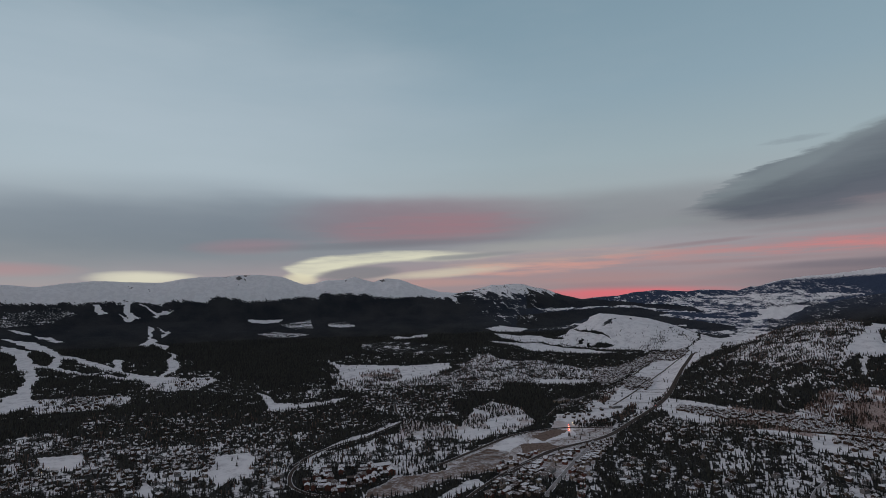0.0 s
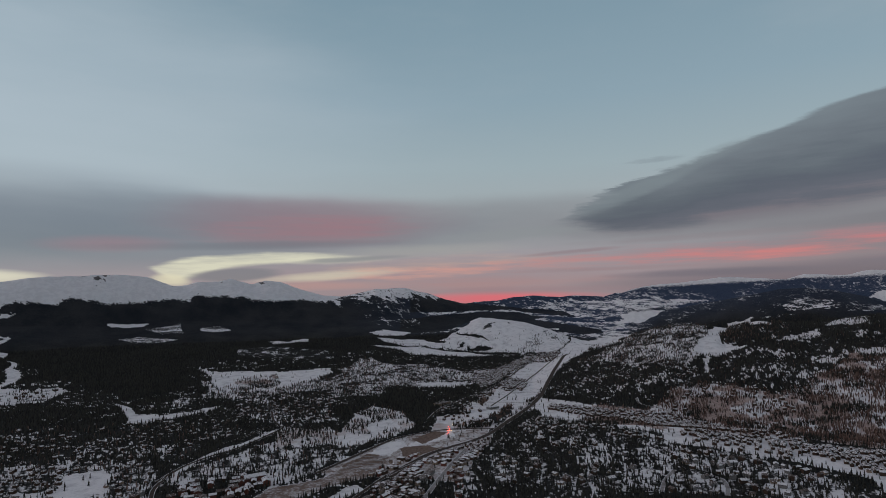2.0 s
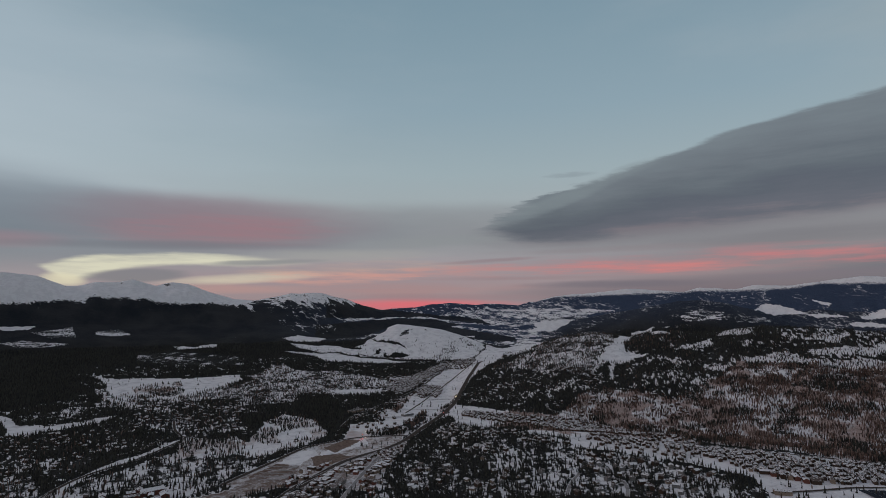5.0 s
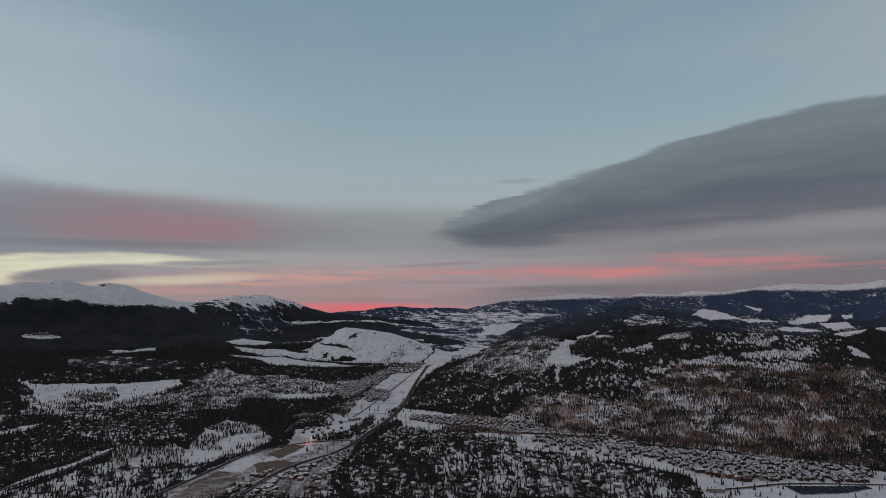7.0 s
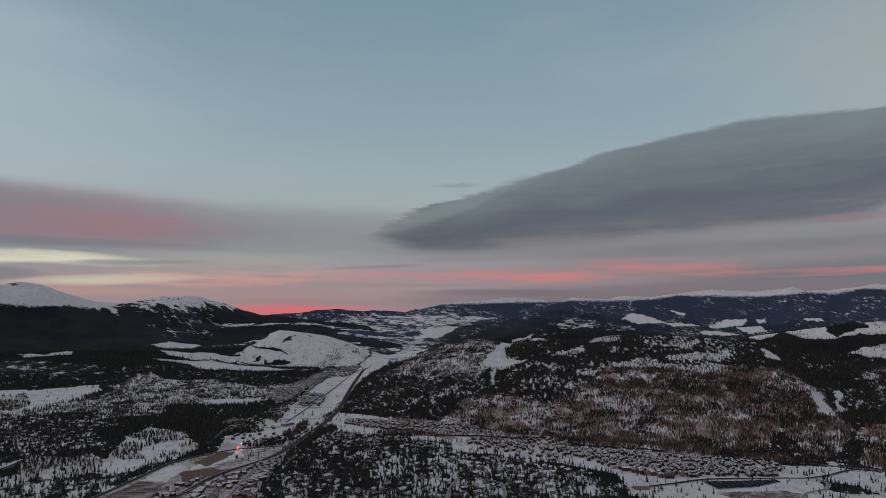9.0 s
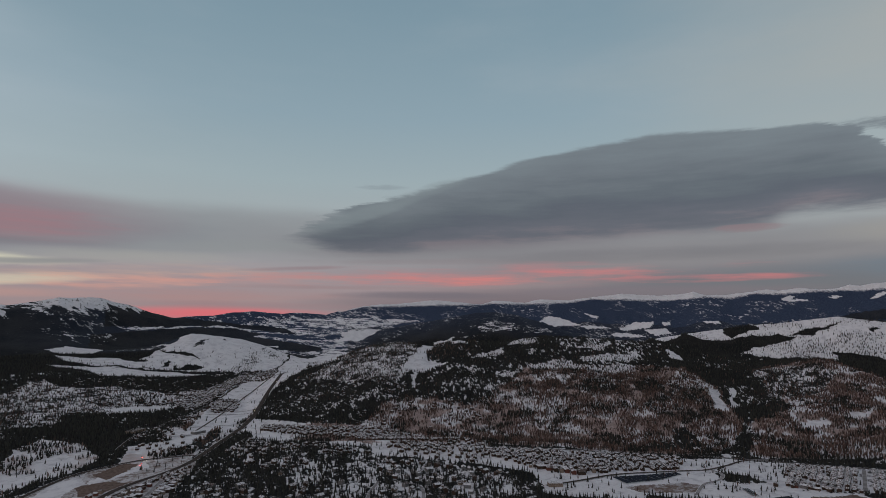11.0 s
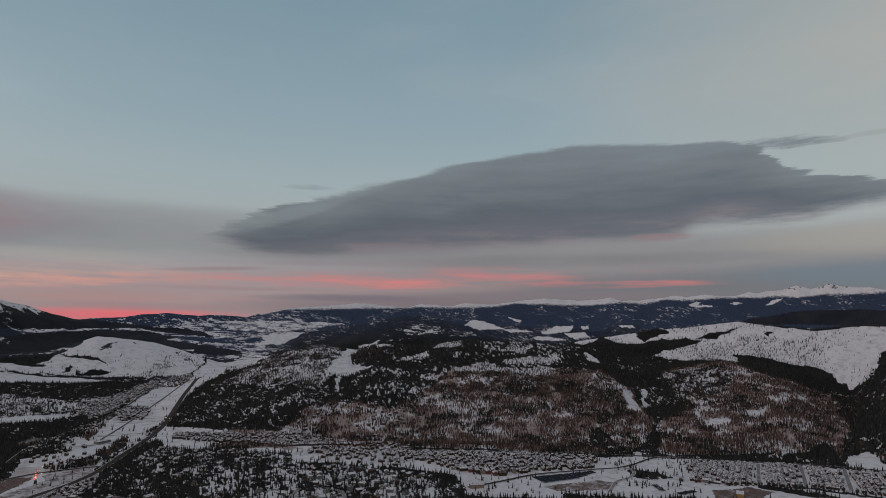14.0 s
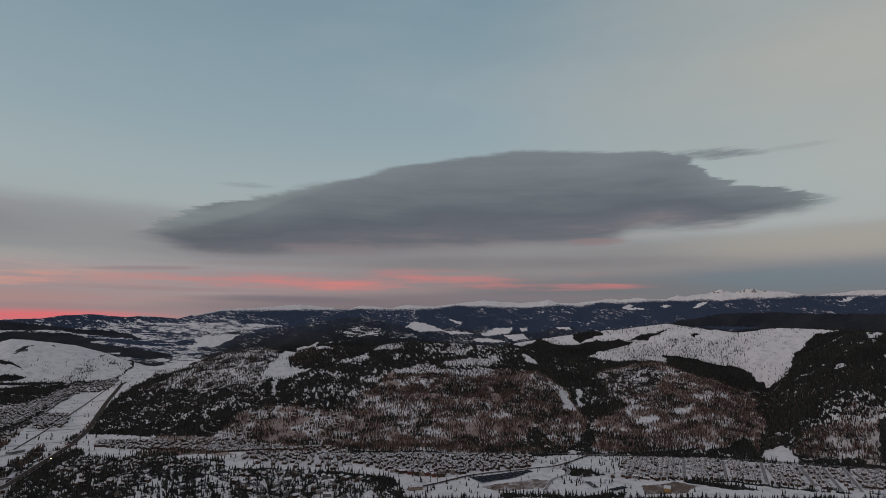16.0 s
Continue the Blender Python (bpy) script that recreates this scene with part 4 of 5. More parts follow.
area("knoll", 27, 0.52, "chalet", [(396, 1216), (588, 1607), (728, 1735), (838, 1338), (926, 1123), (1017, 947), (913, 852), (371, 1136)])
area("hill_n", 40, 0.3, "chalet", [(1073, 2151), (1250, 2472), (1535, 2019), (1406, 1879), (1188, 2052)])
area("foot_e", 13, 0.85, "row", [(1141, 1109), (1261, 975), (1503, 799), (1389, 731), (1259, 796), (1130, 840), (1082, 938), (1066, 1115)])
area("foot_f", 22, 0.4, "row", [(956, 1339), (1133, 1100), (1005, 1050), (882, 1255)])
area("se", 13, 0.9, "grid", [(1621, 583), (1749, 392), (1828, 149), (1894, -2), (1690, 2), (1618, 92), (1558, 289), (1409, 508)])
area("se_b", 22, 0.6, "row", [(1415, 552), (1475, 409), (1371, 393), (1334, 495)])
area("core_east", 12.5, 1.0, "core", [(208, 1285), (310, 1396), (429, 1477), (416, 1387), (331, 1236), (266, 1154), (231, 1090), (100, 1110), (121, 1168)])
area("valley_rows", 15, 0.95, "row", [(1393, 3250), (1153, 3133), (965, 2885), (801, 2704), (711, 2528), (771, 2445), (986, 2755), (1256, 3078)])
area("valley_pink", 14, 0.9, "grid", [(846, 2490), (936, 2586), (960, 2463), (865, 2265), (785, 2291)])
area("valley_edge", 18, 0.6, "row", [(620, 2190), (760, 2380), (800, 2360), (640, 2120)])


def smooth_line(points, gap):
    """A rounded line through points, a place every gap metres."""
    p = np.array([points[0], *points, points[-1]], float)
    out = []
    for i in range(1, len(p) - 2):
        n = max(2, int(np.hypot(*(p[i + 1] - p[i])) / gap))
        u = np.linspace(0, 1, n, endpoint=False)[:, None]
        a, b, c, d = p[i - 1:i + 3]
        out.append(0.5 * (2 * b + (c - a) * u + (2 * a - 5 * b + 4 * c - d) * u * u + (3 * b - a - 3 * c + d) * u ** 3))
    return np.concatenate(out + [p[-1:]])


LINES = [(smooth_line(points, 9.0), width) for name, width, points in ROADS]


def off_road(x, y, extra):
    """True where no road runs within extra metres."""
    free = np.ones(len(x), bool)
    for line, width in LINES:
        lo, hi = line.min(0) - 40, line.max(0) + 40
        k = np.nonzero(free & (x > lo[0]) & (x < hi[0]) & (y > lo[1]) & (y < hi[1]))[0]
        if len(k):
            d = np.full(len(k), 1e9)
            for q in line:
                d = np.minimum(d, np.hypot(x[k] - q[0], y[k] - q[1]))
            free[k] = d > width / 2 + extra
    return free


def inside_poly(px, py, poly):
    hit = np.zeros(np.shape(px), bool)
    n = len(poly)
    for i in range(n):
        (x0, y0), (x1, y1) = poly[i], poly[(i + 1) % n]
        if y0 == y1:
            continue
        cross = (y0 > py) != (y1 > py)
        hit ^= cross & (px < (x1 - x0) * (py - y0) / (y1 - y0) + x0)
    return hit


def lookup(x, y):
    """Snow, tree cover and share of leafless trees at x, y (flat arrays), by the patches; edges are ragged."""
    r = np.hypot(x, y)
    b = np.degrees(np.arctan2(x, y))
    ragged = np.interp(r, [1100, 3500, 4800], [10.0, 18.0, 20.0])
    wx, wy = x + ragged * rough(x, y, 60, 61, 4), y + ragged * rough(x, y, 60, 71, 4) * 1.5
    snow = 0.13 + 0.1 * rough(x, y, 150, 31, 4)
    streaky = rough(b * 60 + 0.4 * r, r * 0.45, 17, 29, 4)
    snow = np.where((r > 3600) & (b < 16), 0.17 + 0.20 * streaky + step(b, 2, 7) * step(r, 4050, 4300) * (0.12 + 0.22 * streaky), snow)
    snow = np.where((r > 3900) & (b > 28), 0.27 + 0.30 * rough(x, y, 48, 33, 4), snow)
    trees = 1.0 + 0 * x
    glade = step(rough(x, y, 60, 35, 4) + 0.9 * rough(x, y, 16, 37, 3), 0.42, 0.66) * (r < 3450)
    snow, trees = snow + 0.6 * glade, trees - 0.65 * glade
    bare = 0 * x
    loose = np.interp(r, [1100, 3500], [22.0, 42.0])
    vx, vy = x + loose * rough(x, y, 120, 63, 4), y + loose * 1.4 * rough(x, y, 120, 73, 4)
    for name, s, t, a, poly in PATCHES:
        p = np.array(poly)
        (x0, y0), (x1, y1) = p.min(0) - 60, p.max(0) + 60
        k = np.nonzero((x > x0) & (x < x1) & (y > y0) & (y < y1))[0]
        if len(k):
            k = k[inside_poly(vx[k], vy[k], poly) if t > 0.3 else inside_poly(wx[k], wy[k], poly)]
            snow[k], trees[k], bare[k] = s, t, a
    fleck = step(rough(b * 45, r * 0.4, 8, 39, 3) + 0.5 * rough(x, y, 130, 43, 2), 0.24, 0.52) * ((snow > 0.08) & (snow < 0.5) & (trees > 0.7) & (r < 3500))
    snow, trees = snow + 0.45 * fleck, trees * (1 - 0.6 * fleck)
    mottle = 0.5 * rough(b * 45, r * 0.55, 42, 91, 3) + 0.35 * rough(b * 45, r * 0.6, 13, 93, 2)
    mottle = np.where((r > 4000) & (b < 36), 0.55 * rough(b * 9, r * 1.4, 34, 99, 4), mottle)
    middling = np.clip((snow - 0.2) / 0.2, 0, 1) * np.clip((0.93 - snow) / 0.1, 0, 1)
    trees = np.where(middling > 0, np.clip(trees * (1 - 1.7 * mottle), 0, 1.3), trees)
    return snow + 0.45 * mottle * middling, trees, bare


# the far country, laid out by bearing and rise to fit the camera's view: snow cover, outline
FAR = []


def far_patch(*what):
    FAR.append(what)


far_patch("north_plain", 0.50, [(17, -0.75), (20, -0.35), (23.8, 0.05), (29, 0.2), (33, 0.2), (36, -0.3), (33.6, -1.2), (32, -2.1), (31, -4.2), (27, -4.2), (24, -3.4), (21, -1.9), (19, -1.0)])
far_patch("west_spur", 0.06, [(10, 1.4), (12.3, 1.2), (13.6, 0.7), (15, 0.3), (16.7, 0.1), (19, -0.15), (21.4, -0.45), (23.8, -0.6), (25.1, -0.85), (26.2, -1.35), (24.1, -1.15), (22.2, -0.9), (20, -0.6), (17.7, -0.66), (14.4, -0.7), (11.8, -0.62), (10, -0.6)])
far_patch("spur_glades", 0.48, [(11, -0.62), (14.4, -0.6), (17.7, -0.56), (20, -0.52), (21, -0.8), (18, -0.82), (14.7, -0.86), (11.8, -1.0)])
far_patch("bench_woods", 0.05, [(9, -1.3), (11.8, -1.05), (14.7, -0.84), (17.7, -0.7), (20.6, -0.81), (23, -1.3), (21.4, -1.85), (19.4, -1.55), (16.9, -1.25), (15, -2.0), (13.4, -2.45), (11.9, -2.6), (9, -2.6)])
far_patch("strip_woods", 0.08, [(21.2, -1.67), (22.2, -1.57), (25.2, -2.01), (28.4, -2.58), (28.7, -2.88), (26.5, -3.02), (23.9, -2.67), (21.9, -2.11)])
far_patch("plain_woods", 0.14, [(22.5, -1.2), (25, -1.35), (27.5, -1.7), (29.2, -1.8), (28, -1.95), (25, -1.75)])
far_patch("lake_spit", 0.1, [(28.6, -1.62), (29.5, -1.38), (30.5, -1.5), (29.9, -1.72), (28.9, -1.78)])
far_patch("frozen_lake", 1.0, [(30.4, -1.2), (31.7, -0.99), (33.9, -0.91), (33.5, -1.33), (32, -2.02), (29.8, -2.0), (30.6, -1.6)])
far_patch("east_foot", 0.66, [(29, 0.02), (30.8, 0.2), (33, 0.22), (35.3, 0.05), (38.2, 0.0), (36.3, -0.27), (31.7, -0.76), (29.4, -0.66)])
far_patch("foot_field", 0.95, [(34.6, 0.08), (35.4, 0.2), (36.3, 0.1), (36.6, -0.1), (35, -0.1)])
far_patch("vale_field", 0.85, [(50.3, 0.44), (51.0, 0.5), (51.9, 0.30), (53.6, -0.35), (51.2, -0.49), (49.8, -0.03)])
far_patch("vale_cut", 0.95, [(53.9, 0.82), (55.4, 0.48), (55.3, 0.25), (54.3, 0.59)])
far_patch("vale_meadow", 0.95, [(57.3, -0.66), (58.6, -0.07), (60.4, 0.01), (60.0, -0.52), (57.7, -0.84)])
far_patch("vale_meadow_low", 0.92, [(59.3, -0.75), (61.3, -0.61), (61.7, -1.06), (60.4, -1.26)])
far_patch("vale_strip", 0.85, [(53.6, -0.38), (55.6, -0.45), (56.6, -0.62), (54.2, -0.7)])
far_patch("vale_shelf", 0.8, [(56.4, -1.15), (57.6, -1.05), (59.6, -1.3), (59.0, -1.5), (56.8, -1.4)])
far_patch("vale_spot", 0.9, [(60.9, -0.05), (61.7, 0.0), (61.8, -0.32), (61.1, -0.35)])
far_patch("vale_end", 0.9, [(64.4, 0.05), (65.8, 0.12), (66.0, -0.1), (64.8, -0.12)])
far_patch("mount_glade", 0.44, [(43.6, -0.56), (45.5, 0.05), (47.4, -0.29), (47.0, -0.88), (44.1, -1.07)])
far_patch("mount_glade_low", 0.42, [(48.4, -0.52), (50.3, -0.62), (51.2, -0.96), (49.3, -1.17)])
far_patch("dark_ridge", 0.02, [(73.5, 0.2), (75.8, 0.75), (79.4, 1.42), (83.3, 1.5), (87.3, 1.34), (96, 1.3), (96, -0.3), (87.6, -0.13), (80.2, 0.28)])
far_patch("run_a", 0.95, [(70.6, 1.85), (71.3, 2.25), (71.7, 2.2), (71.5, 1.95), (72.6, 1.9), (72.7, 1.8), (71.4, 1.75)])
far_patch("run_b", 0.95, [(76.8, 1.95), (77.4, 2.35), (78.2, 2.5), (78.0, 2.3), (77.5, 2.0)])
far_patch("run_c", 0.9, [(74.0, 2.05), (74.8, 2.25), (75.2, 2.1), (74.5, 1.95)])
far_patch("run_d", 0.95, [(88.0, 2.3), (88.6, 2.7), (89.2, 2.75), (88.8, 2.45)])
FAR_DARK = ("west_spur", "bench_woods", "strip_woods", "dark_ridge")


def far_cover(b, el, r):
    """Snow of the far country and how strongly blue haze is painted over it: woods in streaks and spurs, open ground in
    long bands.
    """
    spur = rough(b * 40 + el * 34, el * 55 - b * 5, 11, 131, 5)
    bands = rough(b * 14, el * 90, 9, 133, 5)
    specks = rough(b * 40, el * 95, 4.5, 137, 3)
    crease = np.clip(1 - 2.6 * np.abs(rough(b * 26 + el * 34, el * 46 - b * 3, 11, 139, 4)), 0, 1)
    open_here = step(rough(b * 10, el * 26, 14, 145, 3), -0.35, 0.45)
    snow = 0.10 + 0.50 * crease ** 2 * open_here + 0.30 * specks * open_here + 0.15 * spur
    snow = np.where(b < 34, 0.20 + 0.36 * crease ** 2 + 0.45 * spur + 0.30 * bands, snow)
    mount = (b > 31) & (r < 4330)
    snow = np.where(mount, 0.19 + 0.45 * specks * open_here + 0.34 * crease ** 2 * open_here + 0.15 * spur, snow)
    # share of painted haze, less on the nearer mount
    haze_amount = np.where(mount, 0.5, 1.0)
    wb, we = b + 0.22 * rough(b * 30, el * 30, 7, 141, 4), el + 0.09 * rough(b * 25, el * 25, 7, 143, 4)
    for name, s, poly in FAR:
        k = inside_poly(wb, we, poly)
        noise_in = 0.60 * bands + 0.35 * specks if 0.35 < s < 0.8 else 0.10 * specks
        snow = np.where(k, s + noise_in, snow)
        if name in FAR_DARK:
            haze_amount = np.where(k, 0.2, haze_amount)
    return snow, haze_amount


def cover_at(x, y, z):
    """Snow, bare earth and rock on the ground at x, y, each 0 to 1."""
    r = np.hypot(x, y)
    b = np.degrees(np.arctan2(x, y))
    el = np.degrees(np.arctan2(z - EYE, r))
    snow, trees, bare = (v.reshape(x.shape) for v in lookup(x.ravel(), y.ravel()))
    dirt = np.clip(-snow, 0, 1)
    snow = np.where(snow < 0, 0.9, snow)
    snow = snow + 0.08 * np.minimum(rough(x, y, 30, 95, 3), 0)
    yard = np.zeros_like(snow)
    for hx, hy, turn, size, kind in HOUSES:
        i = int(np.argmin(np.abs(DISTS - math.hypot(hx, hy))))
        j = int(np.argmin(np.abs(BEARINGS - math.degrees(math.atan2(hx, hy)))))
        near = np.s_[max(i - 3, 0):i + 4, max(j - 8, 0):j + 9]
        yard[near] = np.maximum(yard[near], np.hypot(x[near] - hx, y[near] - hy) < 7.5 * size)
    snow = np.maximum(snow, 0.72 * yard)
    far_snow, haze_amount = np.zeros_like(snow), np.ones_like(snow)
    back = int(np.argmax(r[:, 0] > 3850))
    far_snow[back:], haze_amount[back:] = far_cover(b[back:], el[back:], r[back:])
    far = np.where(b > 11, step(r, 3880, 3980), 0) * (1 - (r > 3700) * (snow > 0.8) * (r < 4260) * (b < 24.5))
    far = np.where((b > 52) & (r < 4100), 0, far)
    snow = snow * (1 - far) + far_snow * far
    # above the tree line
    tb, te = np.array(TREE_LINE).T
    line = np.interp(b, tb, te)
    fingers = rough(b * 75 + 0.5 * r, r * 0.35, 42, 41, 4)
    twiggy = rough(b * 75, el * 120, 9, 47, 4)
    wild = np.where((b > 2) & (b < 13), 1.1, np.where(b > 28, 0.12, 0.30))
    high = np.clip(0.5 + np.where(b > 28, 2.4, 1.5) * (el + 0.8 * wild * fingers + np.where(b > 28, 0.08, 0.26) * twiggy - line), 0, 1) * (r > 4450) * (1 - step(b, 13, 15) * (1 - step(b, 29, 31)))
    snow = np.maximum(snow, high)
    steep = 0.8 * rough(b * 70, r * 0.6, 42, 51, 4) + 0.6 * rough(x, y, 16, 53, 2)
    crags = step(el - line, 0.5, 1.3)
    rock = high * step(steep + 0.7 * rough(x, y, 240, 55, 2) + 0.2 * crags, 0.74, 0.86) * 0.72
    rock = np.where((b > 3) & (b < 14), np.maximum(rock, high * step(rough(b * 70 + el * 40, el * 70, 7, 61, 4), 0.08, 0.3) * 0.6), rock)
    rock = np.where(b > 28, high * step(el, 3.0, 3.3) * step(rough(b * 60, el * 60, 9, 59, 4), 0.0, 0.25) * 0.6, rock)
    brush = step(bare, 0.2, 0.6) * (r < 3500) * step(rough(x, y, 110, 57, 3) + 0.6 * rough(b * 45, r * 0.5, 26, 58, 3), -0.5, 0.35)
    return snow, dirt, rock, brush, np.where(r > 3800, haze_amount, 1)


# ---------------------------------------------------------------- where the houses stand
OPEN = [poly for name, s, t, a, poly in PATCHES if s > 0.96 or s < -0.52]


def sites():
    g = np.random.default_rng(21)
    out, taken = [], np.zeros((0, 2))
    for name, gap, chance, kind, poly in AREAS:
        p = np.array(poly, float)
        mid = p.mean(0)
        heading = {"core": 45.0, "grid": 14.0}.get(kind, math.degrees(math.atan2(mid[0], mid[1])) * -1)
        if kind == "row":
            k = max(range(len(LINES)), key=lambda i: -np.hypot(*(LINES[i][0] - mid).T).min())
            line = LINES[k][0]
            i = int(np.argmin(np.hypot(*(line - mid).T)))
            d = line[min(i + 2, len(line) - 1)] - line[max(i - 2, 0)]
            heading = math.degrees(math.atan2(d[1], d[0]))
        c, s = math.cos(radians(heading)), math.sin(radians(heading))
        reach = np.abs(p - mid).max() * 1.5
        gy = gap * (1.25 if kind == "grid" else 1.0)
        u, v = np.meshgrid(np.arange(-reach, reach, gy), np.arange(-reach, reach, gap))
        loose = {"core": 0.34, "grid": 0.1, "row": 0.3}.get(kind, 0.42)
        u = u.ravel() + g.uniform(-loose, loose, u.size) * gap
        v = v.ravel() + g.uniform(-loose, loose, v.size) * gap
        x, y = mid[0] + c * u - s * v, mid[1] + s * u + c * v
        clump = rough(x, y, 90, 97, 2)
        k = inside_poly(x, y, poly) & (g.uniform(0, 1, len(x)) < chance * (1 + {"grid": 0.0, "row": 0.9}.get(kind, 1.8) * clump))
        x, y = x[k], y[k]
        k = off_road(x, y, 7.0)
        for q in OPEN:
            k &= ~inside_poly(x, y, q)
        for hx, hy in zip(x[k], y[k]):
            if len(taken) and np.hypot(taken[:, 0] - hx, taken[:, 1] - hy).min() < (9.6 if kind == "core" else 10.5):
                continue
            taken = np.vstack([taken, (hx, hy)])
            turn = heading + (g.choice((0, 90)) if kind != "chalet" else g.uniform(0, 180)) + g.normal(0, 3)
            out.append((hx, hy, turn, g.uniform(0.55, 0.9) if kind == "core" else g.uniform(0.62, 1.1), kind))
    return sorted(out, key=lambda h: math.hypot(h[0], h[1]))


HOUSES = sites()


def mesh_from(name, verts, faces):
    """A mesh from numpy arrays: verts n x 3, faces m x 3 or m x 4."""
    me = bpy.data.meshes.new(name)
    m, k = faces.shape
    me.vertices.add(len(verts)), me.loops.add(m * k), me.polygons.add(m)
    me.vertices.foreach_set("co", np.ascontiguousarray(verts, np.float32).ravel())
    me.loops.foreach_set("vertex_index", np.ascontiguousarray(faces, np.int32).ravel())
    me.polygons.foreach_set("loop_start", np.arange(0, m * k, k, dtype=np.int32))
    me.update(calc_edges=True)
    return me


BEARINGS = np.concatenate([np.arange(-42, 97, 0.12), np.linspace(98, 316, 111)])
DISTS = np.concatenate([np.linspace(6.0, 1060, 22), EYE / np.tan(np.radians(np.linspace(18.3, 6.0, 210))), np.linspace(3432, 4890, 240)])
gb, gr = np.meshgrid(np.radians(BEARINGS), DISTS)
gx, gy = gr * np.sin(gb), gr * np.cos(gb)
gz = land(gx, gy)
rows_n, cols_n = gx.shape
idx = np.arange(rows_n * cols_n).reshape(rows_n, cols_n)
nxt = np.roll(idx, -1, axis=1)
quads = np.stack([idx[:-1], nxt[:-1], nxt[1:], idx[1:]], -1).reshape(-1, 4)[:, ::-1]
hub = np.full(cols_n // 2, rows_n * cols_n)
ring = np.arange(0, cols_n, 2)
quads = np.concatenate([quads, np.stack([hub, (ring + 2) % cols_n, ring + 1, ring], 1)])
spots = np.vstack([np.stack([gx, gy, gz], -1).reshape(-1, 3), [0, 0, float(gz[0].mean())]])
ground_mesh = mesh_from("ground", spots, quads)
cover, dirt, rock, brush, haze_amount = cover_at(gx, gy, gz)
# the last attribute paints haze, growing with distance and eastward
for key, values in (("snow", cover), ("dirt", dirt), ("rock", rock), ("brush", brush), ("far", step(gr, 3700, 4000)), ("hazy", step(gr, 3950, 4100) * step(np.degrees(gb), 22, 30)), ("blue_haze", haze_amount * step(gr, 3800, 4200) * (0.12 + 0.88 * step(np.degrees(gb), 2, 24)))):
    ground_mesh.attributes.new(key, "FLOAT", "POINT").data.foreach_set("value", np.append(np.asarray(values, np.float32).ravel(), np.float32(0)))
ground_mesh.polygons.foreach_set("use_smooth", np.ones(len(quads), bool))
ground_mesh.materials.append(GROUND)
ground = tagged(new("ground", ground_mesh), "snow-covered valley floor and forested mountain slopes at dusk", "ground", kind="structure")


# ---------------------------------------------------------------- roads
def sides(line, off):
    d = np.gradient(line, axis=0)
    d /= np.linalg.norm(d, axis=1)[:, None] + 1e-9
    return line + np.stack([-d[:, 1], d[:, 0]], 1) * off


def ribbon(line, inner, outer, lift):
    a, b = sides(line, inner), sides(line, outer)
    za, zb = land(*a.T), land(*b.T)
    top = np.maximum(za, zb) + lift
    v = np.stack([np.column_stack([a, top]), np.column_stack([b, top])], 1).reshape(-1, 3)
    i = np.arange(len(line) - 1) * 2
    return v, np.stack([i, i + 2, i + 3, i + 1], 1)


for (name, width, _), (line, _) in zip(ROADS, LINES):
    v, f = ribbon(line, width / 2, -width / 2, 0.7)
    me = mesh_from(name, v, f)
    me.materials.append(SLUSH if name in ("street", "lane", "knoll_lane", "spur_road", "slope_lane", "parking_aisle", "valley_street") else ASPHALT)
    tagged(new(name, me), "ploughed aisle of a brown parking lot" if name == "parking_aisle" else "grey road with packed snow and wet tyre tracks", "road", kind="structure")
    for side in (1, -1) if name != "parking_aisle" else ():
        v, f = ribbon(line, side * (width / 2 + 1.0), side * width / 2, 1.0)
        me = mesh_from("snow_bank", v, f if side > 0 else f[:, ::-1])
        me.materials.append(SNOW)
        tagged(new("snow_bank", me), "ploughed snow bank along the road", "snow bank", kind="structure")


# ---------------------------------------------------------------- trees
def part(name, bm, mat, parent, label=""):
    me = bpy.data.meshes.new(name)
    bm.to_mesh(me), bm.free()
    me.materials.append(mat)
    ob = new(name, me)
    ob.parent = parent
    return tagged(ob, label)


rng = np.random.default_rng(7)


def scatter(gap, near, far, b0, b1, seed):
    """Jittered places over a sector of the land."""
    g = np.random.default_rng(seed)
    n = int(far / gap) + 1
    i, j = np.meshgrid(np.arange(-n, n + 1), np.arange(-n, n + 1))
    x = (i.ravel() + g.uniform(-0.5, 0.5, i.size)) * gap
    y = (j.ravel() + g.uniform(-0.5, 0.5, i.size)) * gap
    r, b = np.hypot(x, y), np.degrees(np.arctan2(x, y))
    k = (r > near) & (r < far) & (b > b0) & (b < b1)
    return x[k], y[k]


tx, ty = scatter(8.4, 1080, 3900, -40, 95, 3)
ax, ay = scatter(6.6, 1250, 3400, 12, 95, 5)      # leafless trees stand closer
k = lookup(ax, ay)[2] > 0.3
n_wide = len(tx)
tx, ty = np.concatenate([tx, ax[k]]), np.concatenate([ty, ay[k]])
t_snow, t_cover, t_bare = lookup(tx, ty)
tr = np.hypot(tx, ty)
clump = 1 + 0.75 * rough(tx, ty, 55, 81, 3) + 0.4 * rough(tx, ty, 16, 83, 2)
streaky = 1 + 2.2 * rough(tx, ty, 40, 85, 4)
stand = step(rough(tx, ty, 75, 87, 3) + 0.5 * rough(tx, ty, 24, 89, 2), 0.16, 0.46) * (t_bare > 0.3)      # conifers keep together
t_cover = np.where(t_bare > 0.3, np.minimum(t_cover, 0.88) * np.clip(streaky, 0.15, 1.5), t_cover)
chance = np.where(t_cover > 0.9, t_cover, t_cover * np.clip(clump, 0.1, 2)) * np.interp(tr, [1080, 2500, 3900], [1.0, 0.92, 0.7])
